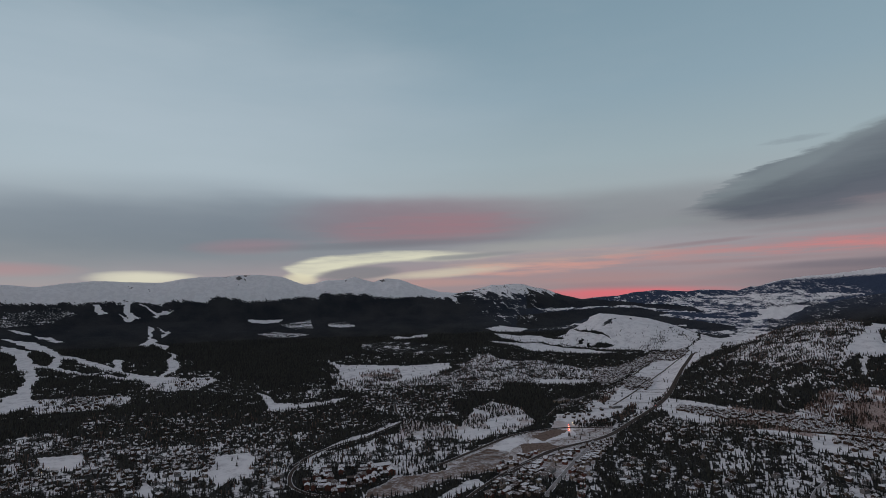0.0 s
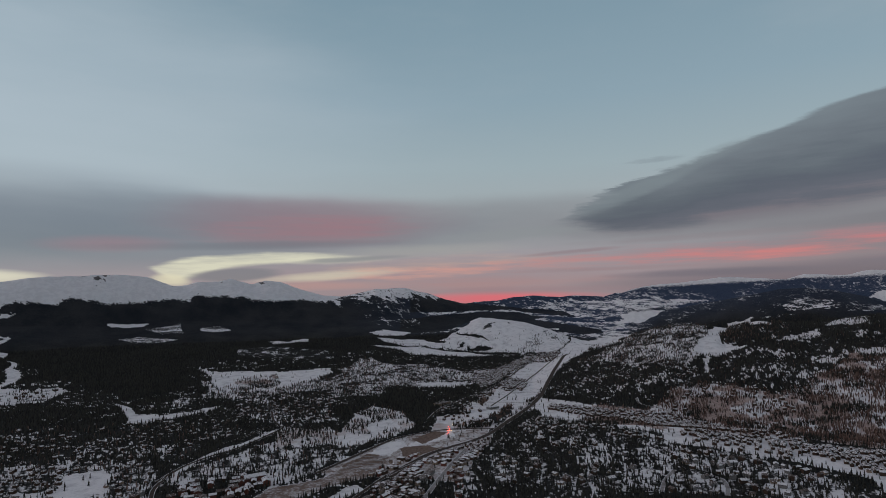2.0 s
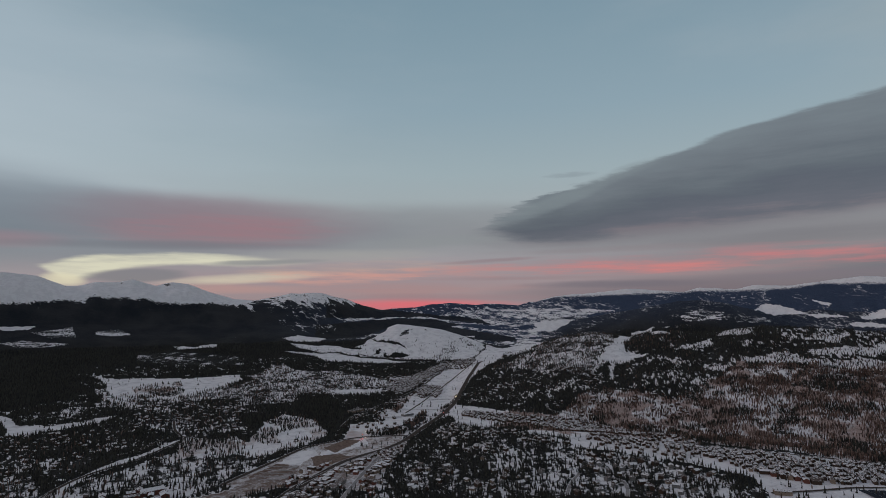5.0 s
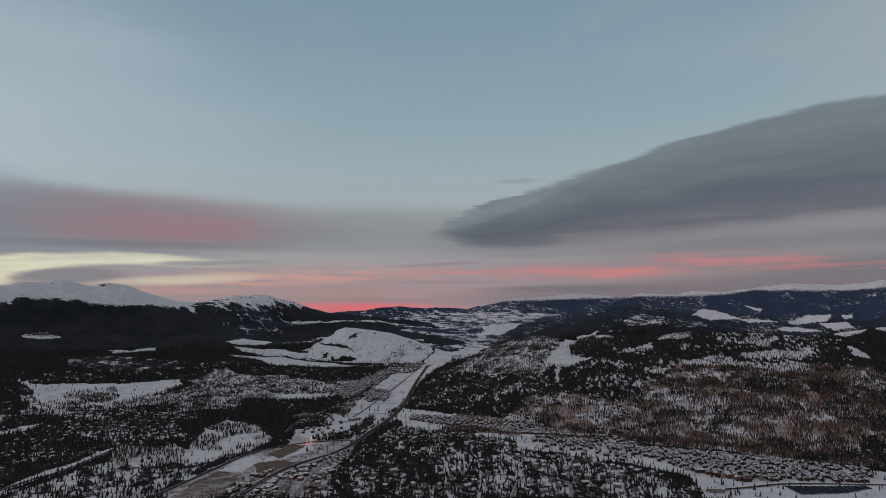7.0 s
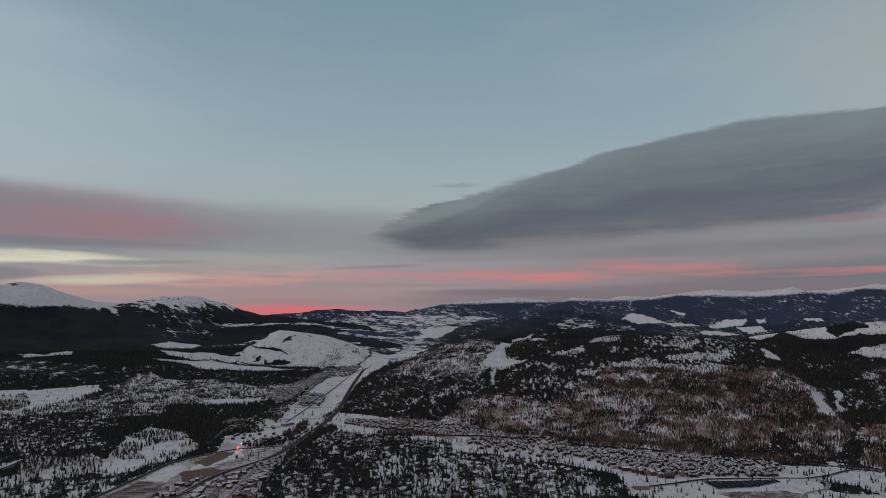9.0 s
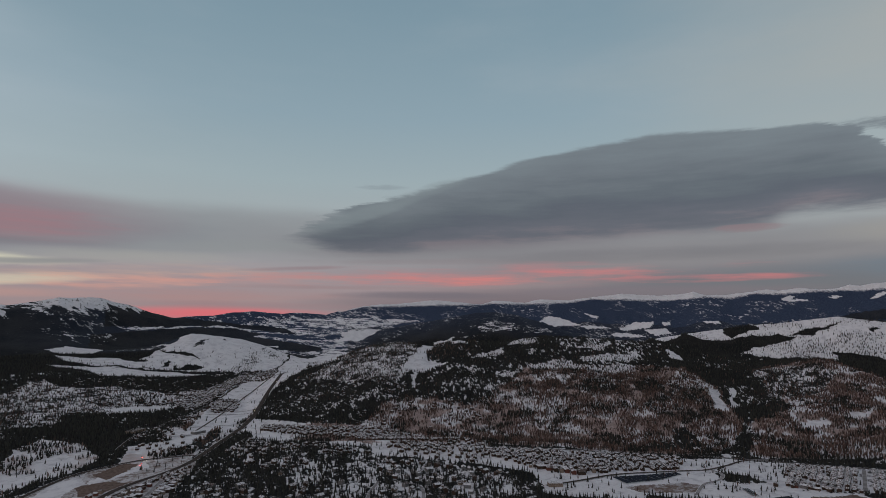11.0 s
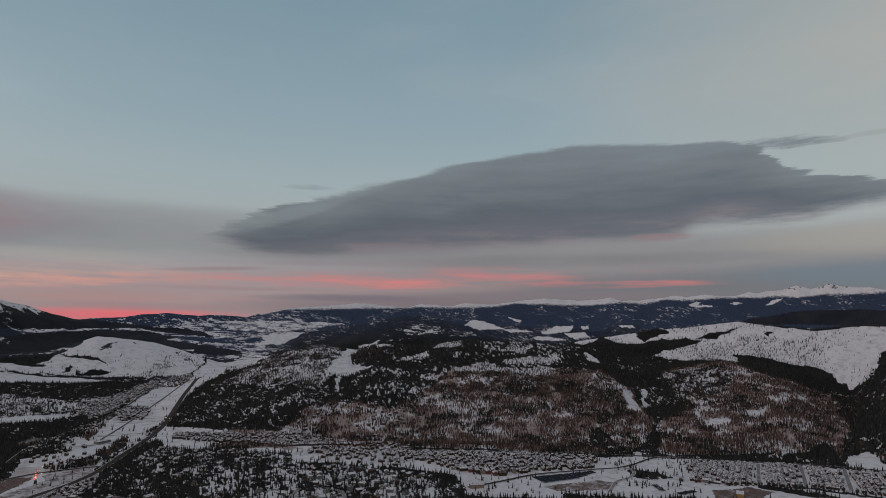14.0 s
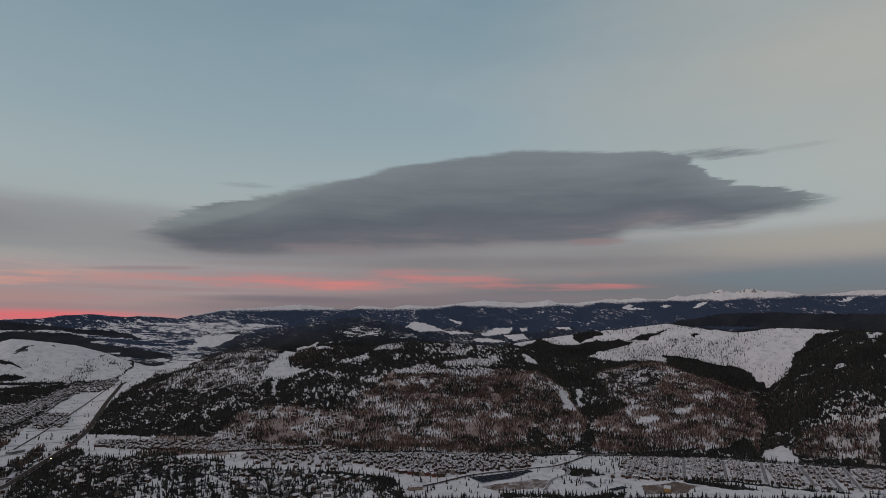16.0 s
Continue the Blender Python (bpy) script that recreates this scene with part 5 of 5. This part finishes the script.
chance = np.where((t_cover < 0.3) & (t_snow > 0.8), chance * np.clip(1 + 2.6 * rough(tx, ty * 0.6, 60, 103, 3), 0.05, 4), chance)
chance = np.where(stand > 0.4, 0.95, chance)
keep = (rng.uniform(0, 1, len(tx)) < chance) & off_road(tx, ty, 2.5)
extra = np.arange(len(tx)) >= n_wide
for hx, hy, turn, size, kind in HOUSES:
    k = np.nonzero((np.abs(tx - hx) < 12) & (np.abs(ty - hy) < 12))[0]
    keep[k] &= np.hypot(tx[k] - hx, ty[k] - hy) > (8.5 if kind != "block" else 11) * size
tx, ty, t_bare, tr, extra, stand = tx[keep], ty[keep], t_bare[keep], tr[keep], extra[keep], stand[keep]
is_bare = ((rng.uniform(0, 1, len(tx)) < t_bare) | extra) & (rng.uniform(0, 1, len(tx)) > stand * 0.9)
tall = np.clip(rng.normal(10.8, 2.7, len(tx)), 4.5, 16.5) * np.where(is_bare, 0.95, 1.0)
tz = land(tx, ty)


def conifer_shape(sides, tiers):
    """Stacked cones of 1 m height; every tier hangs over the one below."""
    v, f = [], []
    for k in range(tiers):
        lo, hi = 0.10 + 0.62 * k / tiers, (0.55 if k < tiers - 1 else 1.0) if tiers > 1 else 1.0
        wide = 0.17 * (1 - 0.38 * k)
        base = len(v)
        for s in range(sides):
            a = 2 * math.pi * (s + 0.5 * k) / sides
            w = wide * (1.0 + 0.22 * math.sin(5.3 * s + 2.1 * k))
            v.append((w * math.cos(a), w * math.sin(a), lo - 0.03 * (s % 2)))
        v.append((0, 0, hi))
        f += [(base + s, base + (s + 1) % sides, base + sides) for s in range(sides)]
    return np.array(v), np.array(f)


def spindle_shape(sides):
    """The thin upright crown of a leafless tree, 1 m high."""
    v = [(0, 0, 0.0)]
    for k, (h, w) in enumerate(((0.40, 0.105), (0.75, 0.08))):
        for s in range(sides):
            a = 2 * math.pi * (s + 0.4 * k) / sides
            v.append((w * math.cos(a) * (1 + 0.3 * (s % 2)), w * math.sin(a), h + 0.06 * (s % 2)))
    v.append((0.02, 0, 1.0))
    n, f = sides, []
    for s in range(n):
        a, b = 1 + s, 1 + (s + 1) % n
        f += [(0, b, a), (a, b, n + b), (a, n + b, n + a), (n + a, n + b, 2 * n + 1)]
    return np.array(v), np.array(f)


def plant(name, which, shape, mat, label, girth=1.0):
    """All trees of which as one joined mesh."""
    v, f = shape
    n = len(which)
    a = rng.uniform(0, 2 * math.pi, n)
    h = tall[which]
    w = h * girth * rng.uniform(0.8, 1.25, n)
    c, s = np.cos(a)[:, None], np.sin(a)[:, None]
    lean = rng.normal(0, 0.02, (2, n, 1)) * h[None, :, None] * v[None, None, :, 2]
    px = (v[None, :, 0] * c - v[None, :, 1] * s) * w[:, None] + tx[which][:, None] + lean[0]
    py = (v[None, :, 0] * s + v[None, :, 1] * c) * w[:, None] + ty[which][:, None] + lean[1]
    pz = v[None, :, 2] * h[:, None] + tz[which][:, None] - 0.15
    verts = np.stack([px, py, pz], -1).reshape(-1, 3)
    faces = (f[None] + (np.arange(n) * len(v))[:, None, None]).reshape(-1, 3)
    me = mesh_from(name, verts, faces)
    me.materials.append(mat)
    return tagged(new(name, me), label, "forest", kind="stuff")


order = np.argsort(np.where(is_bare | (tr < 1160), 1e9, tr))
single = order[:260]
rest = np.ones(len(tx), bool)
rest[single] = False
plant("conifer_forest", np.nonzero(rest & ~is_bare & (tr < 2000))[0], conifer_shape(6, 2), NEEDLES, "dark green conifers standing in the snow")
plant("distant_conifer_forest", np.nonzero(rest & ~is_bare & (tr >= 2000))[0], conifer_shape(5, 1), NEEDLES, "dark conifer forest on the hill slopes")
plant("leafless_woods", np.nonzero(rest & is_bare)[0], spindle_shape(4), TWIGS, "brown leafless trees on the snowy slopes")


def conifer(height, seed):
    """One spruce: trunk, and a crown of drooping tiers with ragged rims."""
    g = random.Random(seed)
    thing = tagged(new("conifer_tree"), "dark green conifer tree standing in snow", "tree", "conifers on the near slopes")
    bm = bmesh.new()
    bmesh.ops.create_cone(bm, segments=6, radius1=height * 0.022, radius2=height * 0.005, depth=height * 0.9, matrix=Matrix.Translation((0, 0, height * 0.43)))
    part("trunk", bm, BARK, thing)
    bm = bmesh.new()
    tiers, n = 6, 9
    for k in range(tiers):
        lo = height * (0.10 + 0.78 * k / tiers)
        hi = min(height, lo + height * 0.30)
        wide = height * 0.20 * (1 - k / tiers * 0.86)
        tip = bm.verts.new((0, 0, hi))
        rim = []
        for s in range(n):
            a = 2 * math.pi * (s + g.random() * 0.4) / n
            w = wide * g.uniform(0.7, 1.2)
            rim.append(bm.verts.new((w * math.cos(a), w * math.sin(a), lo - g.uniform(0, 0.03) * height)))
        for s in range(n):
            bm.faces.new((rim[s], rim[(s + 1) % n], tip))
    part("crown", bm, NEEDLES, thing)
    return thing


spruces = [conifer(h, i) for i, h in enumerate((9.0, 10.5, 12.5, 14.0))]
for n, i in enumerate(single):
    i = int(i)
    m = pose(tx[i], ty[i], tz[i] - 0.2, 0, 0, (n * 67) % 360)
    if n < 4:
        spruces[n].matrix_basis = m
    else:
        copy_thing(spruces[n % 4], m)


# ---------------------------------------------------------------- houses
def box(bm, x0, y0, z0, x1, y1, z1):
    v = [bm.verts.new(p) for p in ((x0, y0, z0), (x1, y0, z0), (x1, y1, z0), (x0, y1, z0), (x0, y0, z1), (x1, y0, z1), (x1, y1, z1), (x0, y1, z1))]
    for f in ((0, 3, 2, 1), (4, 5, 6, 7), (0, 1, 5, 4), (1, 2, 6, 5), (2, 3, 7, 6), (3, 0, 4, 7)):
        bm.faces.new([v[i] for i in f])


def gable(bm, half_x, half_y, eave, ridge, thick):
    """A gabled roof slab along x, thick with snow."""
    ends = []
    for x in (-half_x, half_x):
        ends.append([bm.verts.new((x, y, z)) for y, z in ((-half_y, eave), (0, ridge), (half_y, eave), (half_y, eave + thick), (0, ridge + thick), (-half_y, eave + thick))])
    a, b = ends
    for i in range(6):
        bm.faces.new((a[i], a[(i + 1) % 6], b[(i + 1) % 6], b[i]))
    bm.faces.new((a[0], a[5], a[4], a[1])), bm.faces.new((a[1], a[4], a[3], a[2]))
    bm.faces.new((b[0], b[1], b[4], b[5])), bm.faces.new((b[1], b[2], b[3], b[4]))


def house(name, length, width, storeys, wall, label, group, flat=False):
    """Walls to the gable, a snowed-up roof, windows on the long sides, a door and a chimney."""
    thing = tagged(new(name), label, "house" if not flat else "building", group)
    hl, hw, eave = length / 2, width / 2, 1.3 + 2.8 * storeys
    ridge = eave + (0.6 if flat else width * 0.21)
    bm = bmesh.new()
    box(bm, -hl, -hw, -3.0, hl, hw, eave)
    if not flat:
        for x in (-hl, hl):
            v = [bm.verts.new(p) for p in ((x, -hw, eave), (x, hw, eave), (x, 0, ridge))]
            bm.faces.new(v if x > 0 else v[::-1])
    walls = part("wall", bm, wall, thing)
    bm = bmesh.new()
    if flat:
        box(bm, -hl - 0.4, -hw - 0.4, eave, hl + 0.4, hw + 0.4, eave + 0.7)
    else:
        gable(bm, hl + 0.7, hw + 0.8, eave - 0.45, ridge + 0.05, 0.55)
    part("roof", bm, ROOF, thing, "roof under a layer of snow")
    n = max(2, int(length / 5))
    for side in (-1, 1):
        for k in range(n):
            x = -hl + (k + 0.5) * length / n
            bm = bmesh.new()
            lo, hi = eave - 2.1, eave - 0.8
            box(bm, x - 0.9, side * hw - 0.05, lo, x + 0.9, side * hw + 0.05, hi)
            part("window", bm, PANE, walls, "dark window pane")
    bm = bmesh.new()
    box(bm, hl - 0.05, -0.6, 0, hl + 0.06, 0.6, 2.1)
    part("door", bm, DOOR, walls)
    if not flat:
        bm = bmesh.new()
        box(bm, hl * 0.35 - 0.5, hw * 0.3 - 0.5, eave, hl * 0.35 + 0.5, hw * 0.3 + 0.5, ridge + 1.5)
        part("chimney", bm, BRICK, thing)
    return thing


MODELS = {
    "chalet": [house("chalet", 13, 10, 2, WALLS[0], "brown wooden chalet with a snow-covered gable roof", "chalets among the trees"),
               house("chalet", 15, 11, 2, WALLS[2], "grey timber chalet with a snow-covered gable roof", "chalets among the trees"),
               house("chalet", 11, 9, 1, WALLS[3], "tan chalet with a snow-covered gable roof", "chalets among the trees")],
    "row": [house("house", 14, 10, 2, WALLS[1], "red-brown house with a snow-covered gable roof", "houses at the foot of the hill"),
            house("house", 18, 10, 2, WALLS[0], "long brown house with a snow-covered gable roof", "houses at the foot of the hill"),
            house("house", 12, 9, 2, WALLS[3], "tan house with a snow-covered gable roof", "houses at the foot of the hill")],
    "grid": [house("small_house", 12.5, 7.5, 1, WALLS[0], "small brown house with a snow-covered roof in a row", "houses along the streets"),
             house("small_house", 13, 8, 1, WALLS[1], "small red-brown house with a snow-covered roof in a row", "houses along the streets"),
             house("small_house", 12, 8, 2, WALLS[2], "small grey house with a snow-covered roof in a row", "houses along the streets")],
    "core": [house("town_house", 14, 10, 2, WALLS[1], "red-brown town house with a snow-covered roof", "houses in the town centre"),
             house("town_house", 12, 9, 2, WALLS[3], "tan town house with a snow-covered roof", "houses in the town centre"),
             house("shop_building", 20, 13, 2, WALLS[0], "flat-roofed brown shop building with snow on its roof", "houses in the town centre", True)],
    "block": [house("condominium", 20, 10, 2, WALLS[0], "dark brown apartment block with a snow-covered gable roof", "apartment blocks in the west"),
              house("condominium", 16, 11, 3, WALLS[1], "red-brown apartment block with a snow-covered gable roof", "apartment blocks in the west")]}
placed, far_houses, seen = 0, [], {k: 0 for k in MODELS}
hz = land(np.array([h[0] for h in HOUSES]), np.array([h[1] for h in HOUSES]))
for (hx, hy, turn, size, kind), z in zip(HOUSES, hz):
    b = math.degrees(math.atan2(hx, hy))
    if placed >= 330 or not -38 < b < 94:
        far_houses.append((hx, hy, float(z), turn, size, kind))
        continue
    m = pose(hx, hy, float(z) + 0.2, 0, 0, turn)
    n = seen[kind]
    models = MODELS[kind]
    if n < len(models):
        models[n].matrix_basis = m
    else:
        twin = copy_thing(models[n % len(models)], m)
        twin.scale = (size, size, 0.5 + size / 2)
    seen[kind] += 1
    placed += 1
for kind, models in MODELS.items():
    for model in models[seen[kind]:]:        # a model still without a place takes the next house of its kind
        k = next(i for i, h in enumerate(far_houses) if h[5] == kind)
        hx, hy, z, turn, size, _ = far_houses.pop(k)
        model.matrix_basis = pose(hx, hy, z + 0.2, 0, 0, turn)


def far_village():
    """The houses further off, as walls and roofs in one mesh each."""
    g = np.random.default_rng(4)
    wall_v, wall_f, roof_v, roof_f = [], [], [], []
    for hx, hy, z, turn, size, kind in far_houses:
        hl, hw, eave = (8.5, 5, 7.5) if kind == "block" else (5.8, 4.2, 5.6)
        hl, hw, ridge = hl * size, hw * size, eave + 2.0
        c, s = math.cos(radians(turn)), math.sin(radians(turn))
        spin = lambda pts: [(hx + c * x - s * y, hy + s * x + c * y, z + h) for x, y, h in pts]
        o = len(wall_v)
        wall_v += spin([(-hl, -hw, -3), (hl, -hw, -3), (hl, hw, -3), (-hl, hw, -3), (-hl, -hw, eave), (hl, -hw, eave), (hl, hw, eave), (-hl, hw, eave), (-hl, 0, ridge), (hl, 0, ridge)])
        wall_f += [(o + a, o + b, o + d) for a, b, d in ((0, 1, 5), (0, 5, 4), (1, 2, 6), (1, 6, 5), (2, 3, 7), (2, 7, 6), (3, 0, 4), (3, 4, 7), (4, 8, 7), (5, 6, 9))]
        o = len(roof_v)
        ex, ey = hl + 0.7, hw + 0.8
        roof_v += spin([(-ex, -ey, eave - 0.4), (ex, -ey, eave - 0.4), (ex, 0, ridge + 0.1), (-ex, 0, ridge + 0.1), (-ex, ey, eave - 0.4), (ex, ey, eave - 0.4),
                        (-ex, -ey, eave + 0.2), (ex, -ey, eave + 0.2), (ex, 0, ridge + 0.7), (-ex, 0, ridge + 0.7), (-ex, ey, eave + 0.2), (ex, ey, eave + 0.2)])
        roof_f += [(o + a, o + b, o + d) for a, b, d in ((6, 7, 8), (6, 8, 9), (9, 8, 11), (9, 11, 10), (0, 1, 7), (0, 7, 6), (4, 11, 5), (4, 10, 11), (0, 6, 9), (0, 9, 3), (3, 9, 10), (3, 10, 4),
                                                       (1, 2, 8), (1, 8, 7), (2, 5, 11), (2, 11, 8))]
    for name, v, f, mat, label in (("distant_house_walls", wall_v, wall_f, WALLS[0], "brown walls of houses far up the valley"),
                                   ("distant_house_roofs", roof_v, roof_f, ROOF, "snow-covered roofs of houses far up the valley")):
        me = mesh_from(name, np.array(v), np.array(f))
        me.materials.append(mat)
        tagged(new(name, me), label, "houses", kind="stuff")


far_village()


# ---------------------------------------------------------------- larger buildings
def landmark(x, y, turn, *what, **more):
    h = house(*what, **more)
    h.matrix_basis = pose(x, y, float(land(np.array([x]), np.array([y]))[0]) + 0.2, 0, 0, turn)
    return h


OCHRE = plain_material("ochre_plaster_wall", (0.30, 0.17, 0.06), (0.42, 0.26, 0.11), 0.9, 0.8)
landmark(245, 1224, 58, "long_shed", 66, 14, 2, WALLS[2], "long grey shed with a flat snow-covered roof", "", flat=True)
landmark(-108, 1322, 20, "lodge", 44, 18, 3, WALLS[1], "dark red lodge with a snow-covered roof", "")
landmark(-82, 1285, 100, "lodge", 26, 16, 3, WALLS[1], "dark red lodge wing with a snow-covered roof", "")
landmark(1593, 795, 35, "barn", 20, 14, 3, WALLS[0], "dark brown barn at the foot of the hill", "")
landmark(1640, 765, 35, "barn", 16, 15, 3, WALLS[0], "dark brown square barn in a clearing", "", flat=True)
landmark(1029, 834, -37, "school_building", 30, 16, 2, WALLS[3], "tan building with a flat snow-covered roof", "", flat=True)
landmark(1376, 393, 15, "workshop", 26, 14, 2, OCHRE, "ochre workshop with a flat snow-covered roof", "", flat=True)
landmark(-777, 1387, 0, "ice_rink_hall", 30, 20, 2, WALLS[2], "grey hall with a flat snow-covered roof", "", flat=True)
landmark(475, 2070, 40, "supermarket", 60, 28, 2, WALLS[3], "tan store with a wide flat snow-covered roof", "", flat=True)
landmark(512, 1735, 30, "supermarket", 44, 26, 2, WALLS[0], "brown store with a wide flat snow-covered roof", "", flat=True)
landmark(622, 1925, 20, "warehouse", 40, 20, 2, WALLS[2], "grey warehouse with a flat snow-covered roof", "", flat=True)


# ---------------------------------------------------------------- solar farm
def solar_array(x, y, turn, rows, length):
    """Rows of tilted panels on posts."""
    z = float(land(np.array([x]), np.array([y]))[0])
    thing = tagged(new("solar_array"), "dark blue solar array on steel posts in snow", "solar array", "solar arrays of the farm")
    thing.matrix_basis = pose(x, y, z, 0, 0, turn)
    for k in range(rows):
        v = (k - (rows - 1) / 2) * 4.6
        bm = bmesh.new()
        box(bm, -length / 2, -2.0, -0.06, length / 2, 2.0, 0.06)
        bmesh.ops.rotate(bm, verts=bm.verts, cent=(0, 0, 0), matrix=Matrix.Rotation(radians(14), 3, "X"))
        bmesh.ops.translate(bm, verts=bm.verts, vec=(0, v, 1.7))
        part("panel", bm, PANEL, thing)
        for u in (-length / 3, length / 3):
            bm = bmesh.new()
            box(bm, u - 0.12, v - 0.12, -1.5, u + 0.12, v + 0.12, 1.68)
            part("post", bm, STEEL, thing)


def solar_farm():
    upper, lower_a, lower_b, lower_c = ((1189, 787), (1341, 726)), (1150, 748), (1242, 714), (1341, 705)
    for k in range(10):
        u = (k + 0.5) / 10
        top = np.array(upper[0]) * (1 - u) + np.array(upper[1]) * u
        low = np.array([np.interp(u, [0, 0.52, 1], [p[i] for p in (lower_a, lower_b, lower_c)]) for i in (0, 1)])
        mid = (top + low) / 2
        turn = math.degrees(math.atan2(*(np.subtract(upper[1], upper[0])[::-1])))
        solar_array(mid[0], mid[1], turn, max(3, int(np.hypot(*(top - low)) / 4.8)), 15.2)
    solar_array(1315, 545, 45, 3, 52)
    solar_array(1318, 484, -22, 3, 50)


solar_farm()


# ---------------------------------------------------------------- cars and lamps
PAINT = [plain_material("silver_car_paint", (0.3, 0.3, 0.31), (0.42, 0.42, 0.43), 1.0, 0.35),
         plain_material("dark_car_paint", (0.03, 0.03, 0.035), (0.06, 0.06, 0.07), 1.0, 0.35)]
RUBBER = plain_material("tyre_rubber", (0.015, 0.015, 0.015), (0.03, 0.03, 0.03), 3.0, 0.9)


def car(paint, label):
    thing = tagged(new("car"), label, "car", "cars on the roads")
    bm = bmesh.new()
    box(bm, -2.2, -0.9, 0.35, 2.2, 0.9, 1.0)
    body = part("body", bm, paint, thing)
    bm = bmesh.new()
    box(bm, -1.5, -0.8, 1.0, 1.0, 0.8, 1.55)
    bmesh.ops.scale(bm, vec=(0.8, 0.85, 1), verts=[v for v in bm.verts if v.co.z > 1.3])
    part("cabin", bm, PANE, thing)
    for x in (-1.4, 1.4):
        for y in (-0.85, 0.85):
            bm = bmesh.new()
            bmesh.ops.create_cone(bm, cap_ends=True, segments=10, radius1=0.34, radius2=0.34, depth=0.22, matrix=Matrix.Translation((x, y, 0.34)) @ Matrix.Rotation(radians(90), 4, "X"))
            part("wheel", bm, RUBBER, thing)
    for y in (-0.6, 0.6):
        bm = bmesh.new()
        box(bm, 2.18, y - 0.25, 0.6, 2.24, y + 0.25, 0.9)
        part("headlight", bm, HEAD, body, "lit yellow headlight")
        bm = bmesh.new()
        box(bm, -2.24, y - 0.25, 0.6, -2.18, y + 0.25, 0.95)
        part("tail_light", bm, TAIL, body, "lit red tail light")
    return thing


def drive():
    """Cars on the highway, both ways, and a queue at the crossroads."""
    models = [car(PAINT[0], "silver car with its lights on"), car(PAINT[1], "dark car with its lights on")]
    spots = []
    line = LINES[0][0]
    for k, (u, side) in enumerate(((12, -1), (17, 1), (30, -1), (40, 1), (44, -1), (47, 1), (48, 1), (50, -1), (52, 1), (53, -1), (55, 1), (57, 1), (60, -1), (75, 1), (90, -1), (120, 1), (150, -1), (170, 1))):
        u = min(u, len(line) - 3)
        d = line[u + 1] - line[u - 1]
        d /= np.hypot(*d)
        at = line[u] + np.array((-d[1], d[0])) * 4.5 * side
        spots.append((at, math.degrees(math.atan2(d[1], d[0])) + (180 if side < 0 else 0)))
    for k in range(9):
        a, b = np.array((384.0, 1600.0)), np.array((412.0, 1706.0))
        at = a + (b - a) * (k + 0.3) / 9
        spots.append((at + (2.0 if k % 2 else -2.0), math.degrees(math.atan2(*(b - a)[::-1]))))
    for k, (at, turn) in enumerate(spots):
        z = float(land(at[:1], at[1:])[0]) + 0.75
        m = pose(at[0], at[1], z, 0, 0, turn)
        if k < 2:
            models[k].matrix_basis = m
        else:
            copy_thing(models[k % 2], m)


drive()


def street_lamp(x, y, turn):
    thing = tagged(new("street_lamp"), "steel street lamp with a lit orange head", "lamp", "lit street lamps")
    thing.matrix_basis = pose(x, y, float(land(np.array([x]), np.array([y]))[0]), 0, 0, turn)
    bm = bmesh.new()
    bmesh.ops.create_cone(bm, cap_ends=True, segments=8, radius1=0.14, radius2=0.08, depth=8.0, matrix=Matrix.Translation((0, 0, 4.0)))
    part("pole", bm, STEEL, thing)
    bm = bmesh.new()
    box(bm, 0, -0.06, 7.85, 1.9, 0.06, 8.0)
    part("arm", bm, STEEL, thing)
    bm = bmesh.new()
    box(bm, 1.3, -0.35, 7.55, 2.4, 0.35, 7.85)
    part("lamp_head", bm, LAMP, thing, "glowing orange lamp head")


for x, y, turn in ((-885, 1405, 0), (-875, 1365, 90), (-874, 1409, 180), (-850, 1408, 30), (398, 1618, 0), (420, 1690, 180), (905, 2180, 0), (945, 2275, 180)):
    street_lamp(x, y, turn)
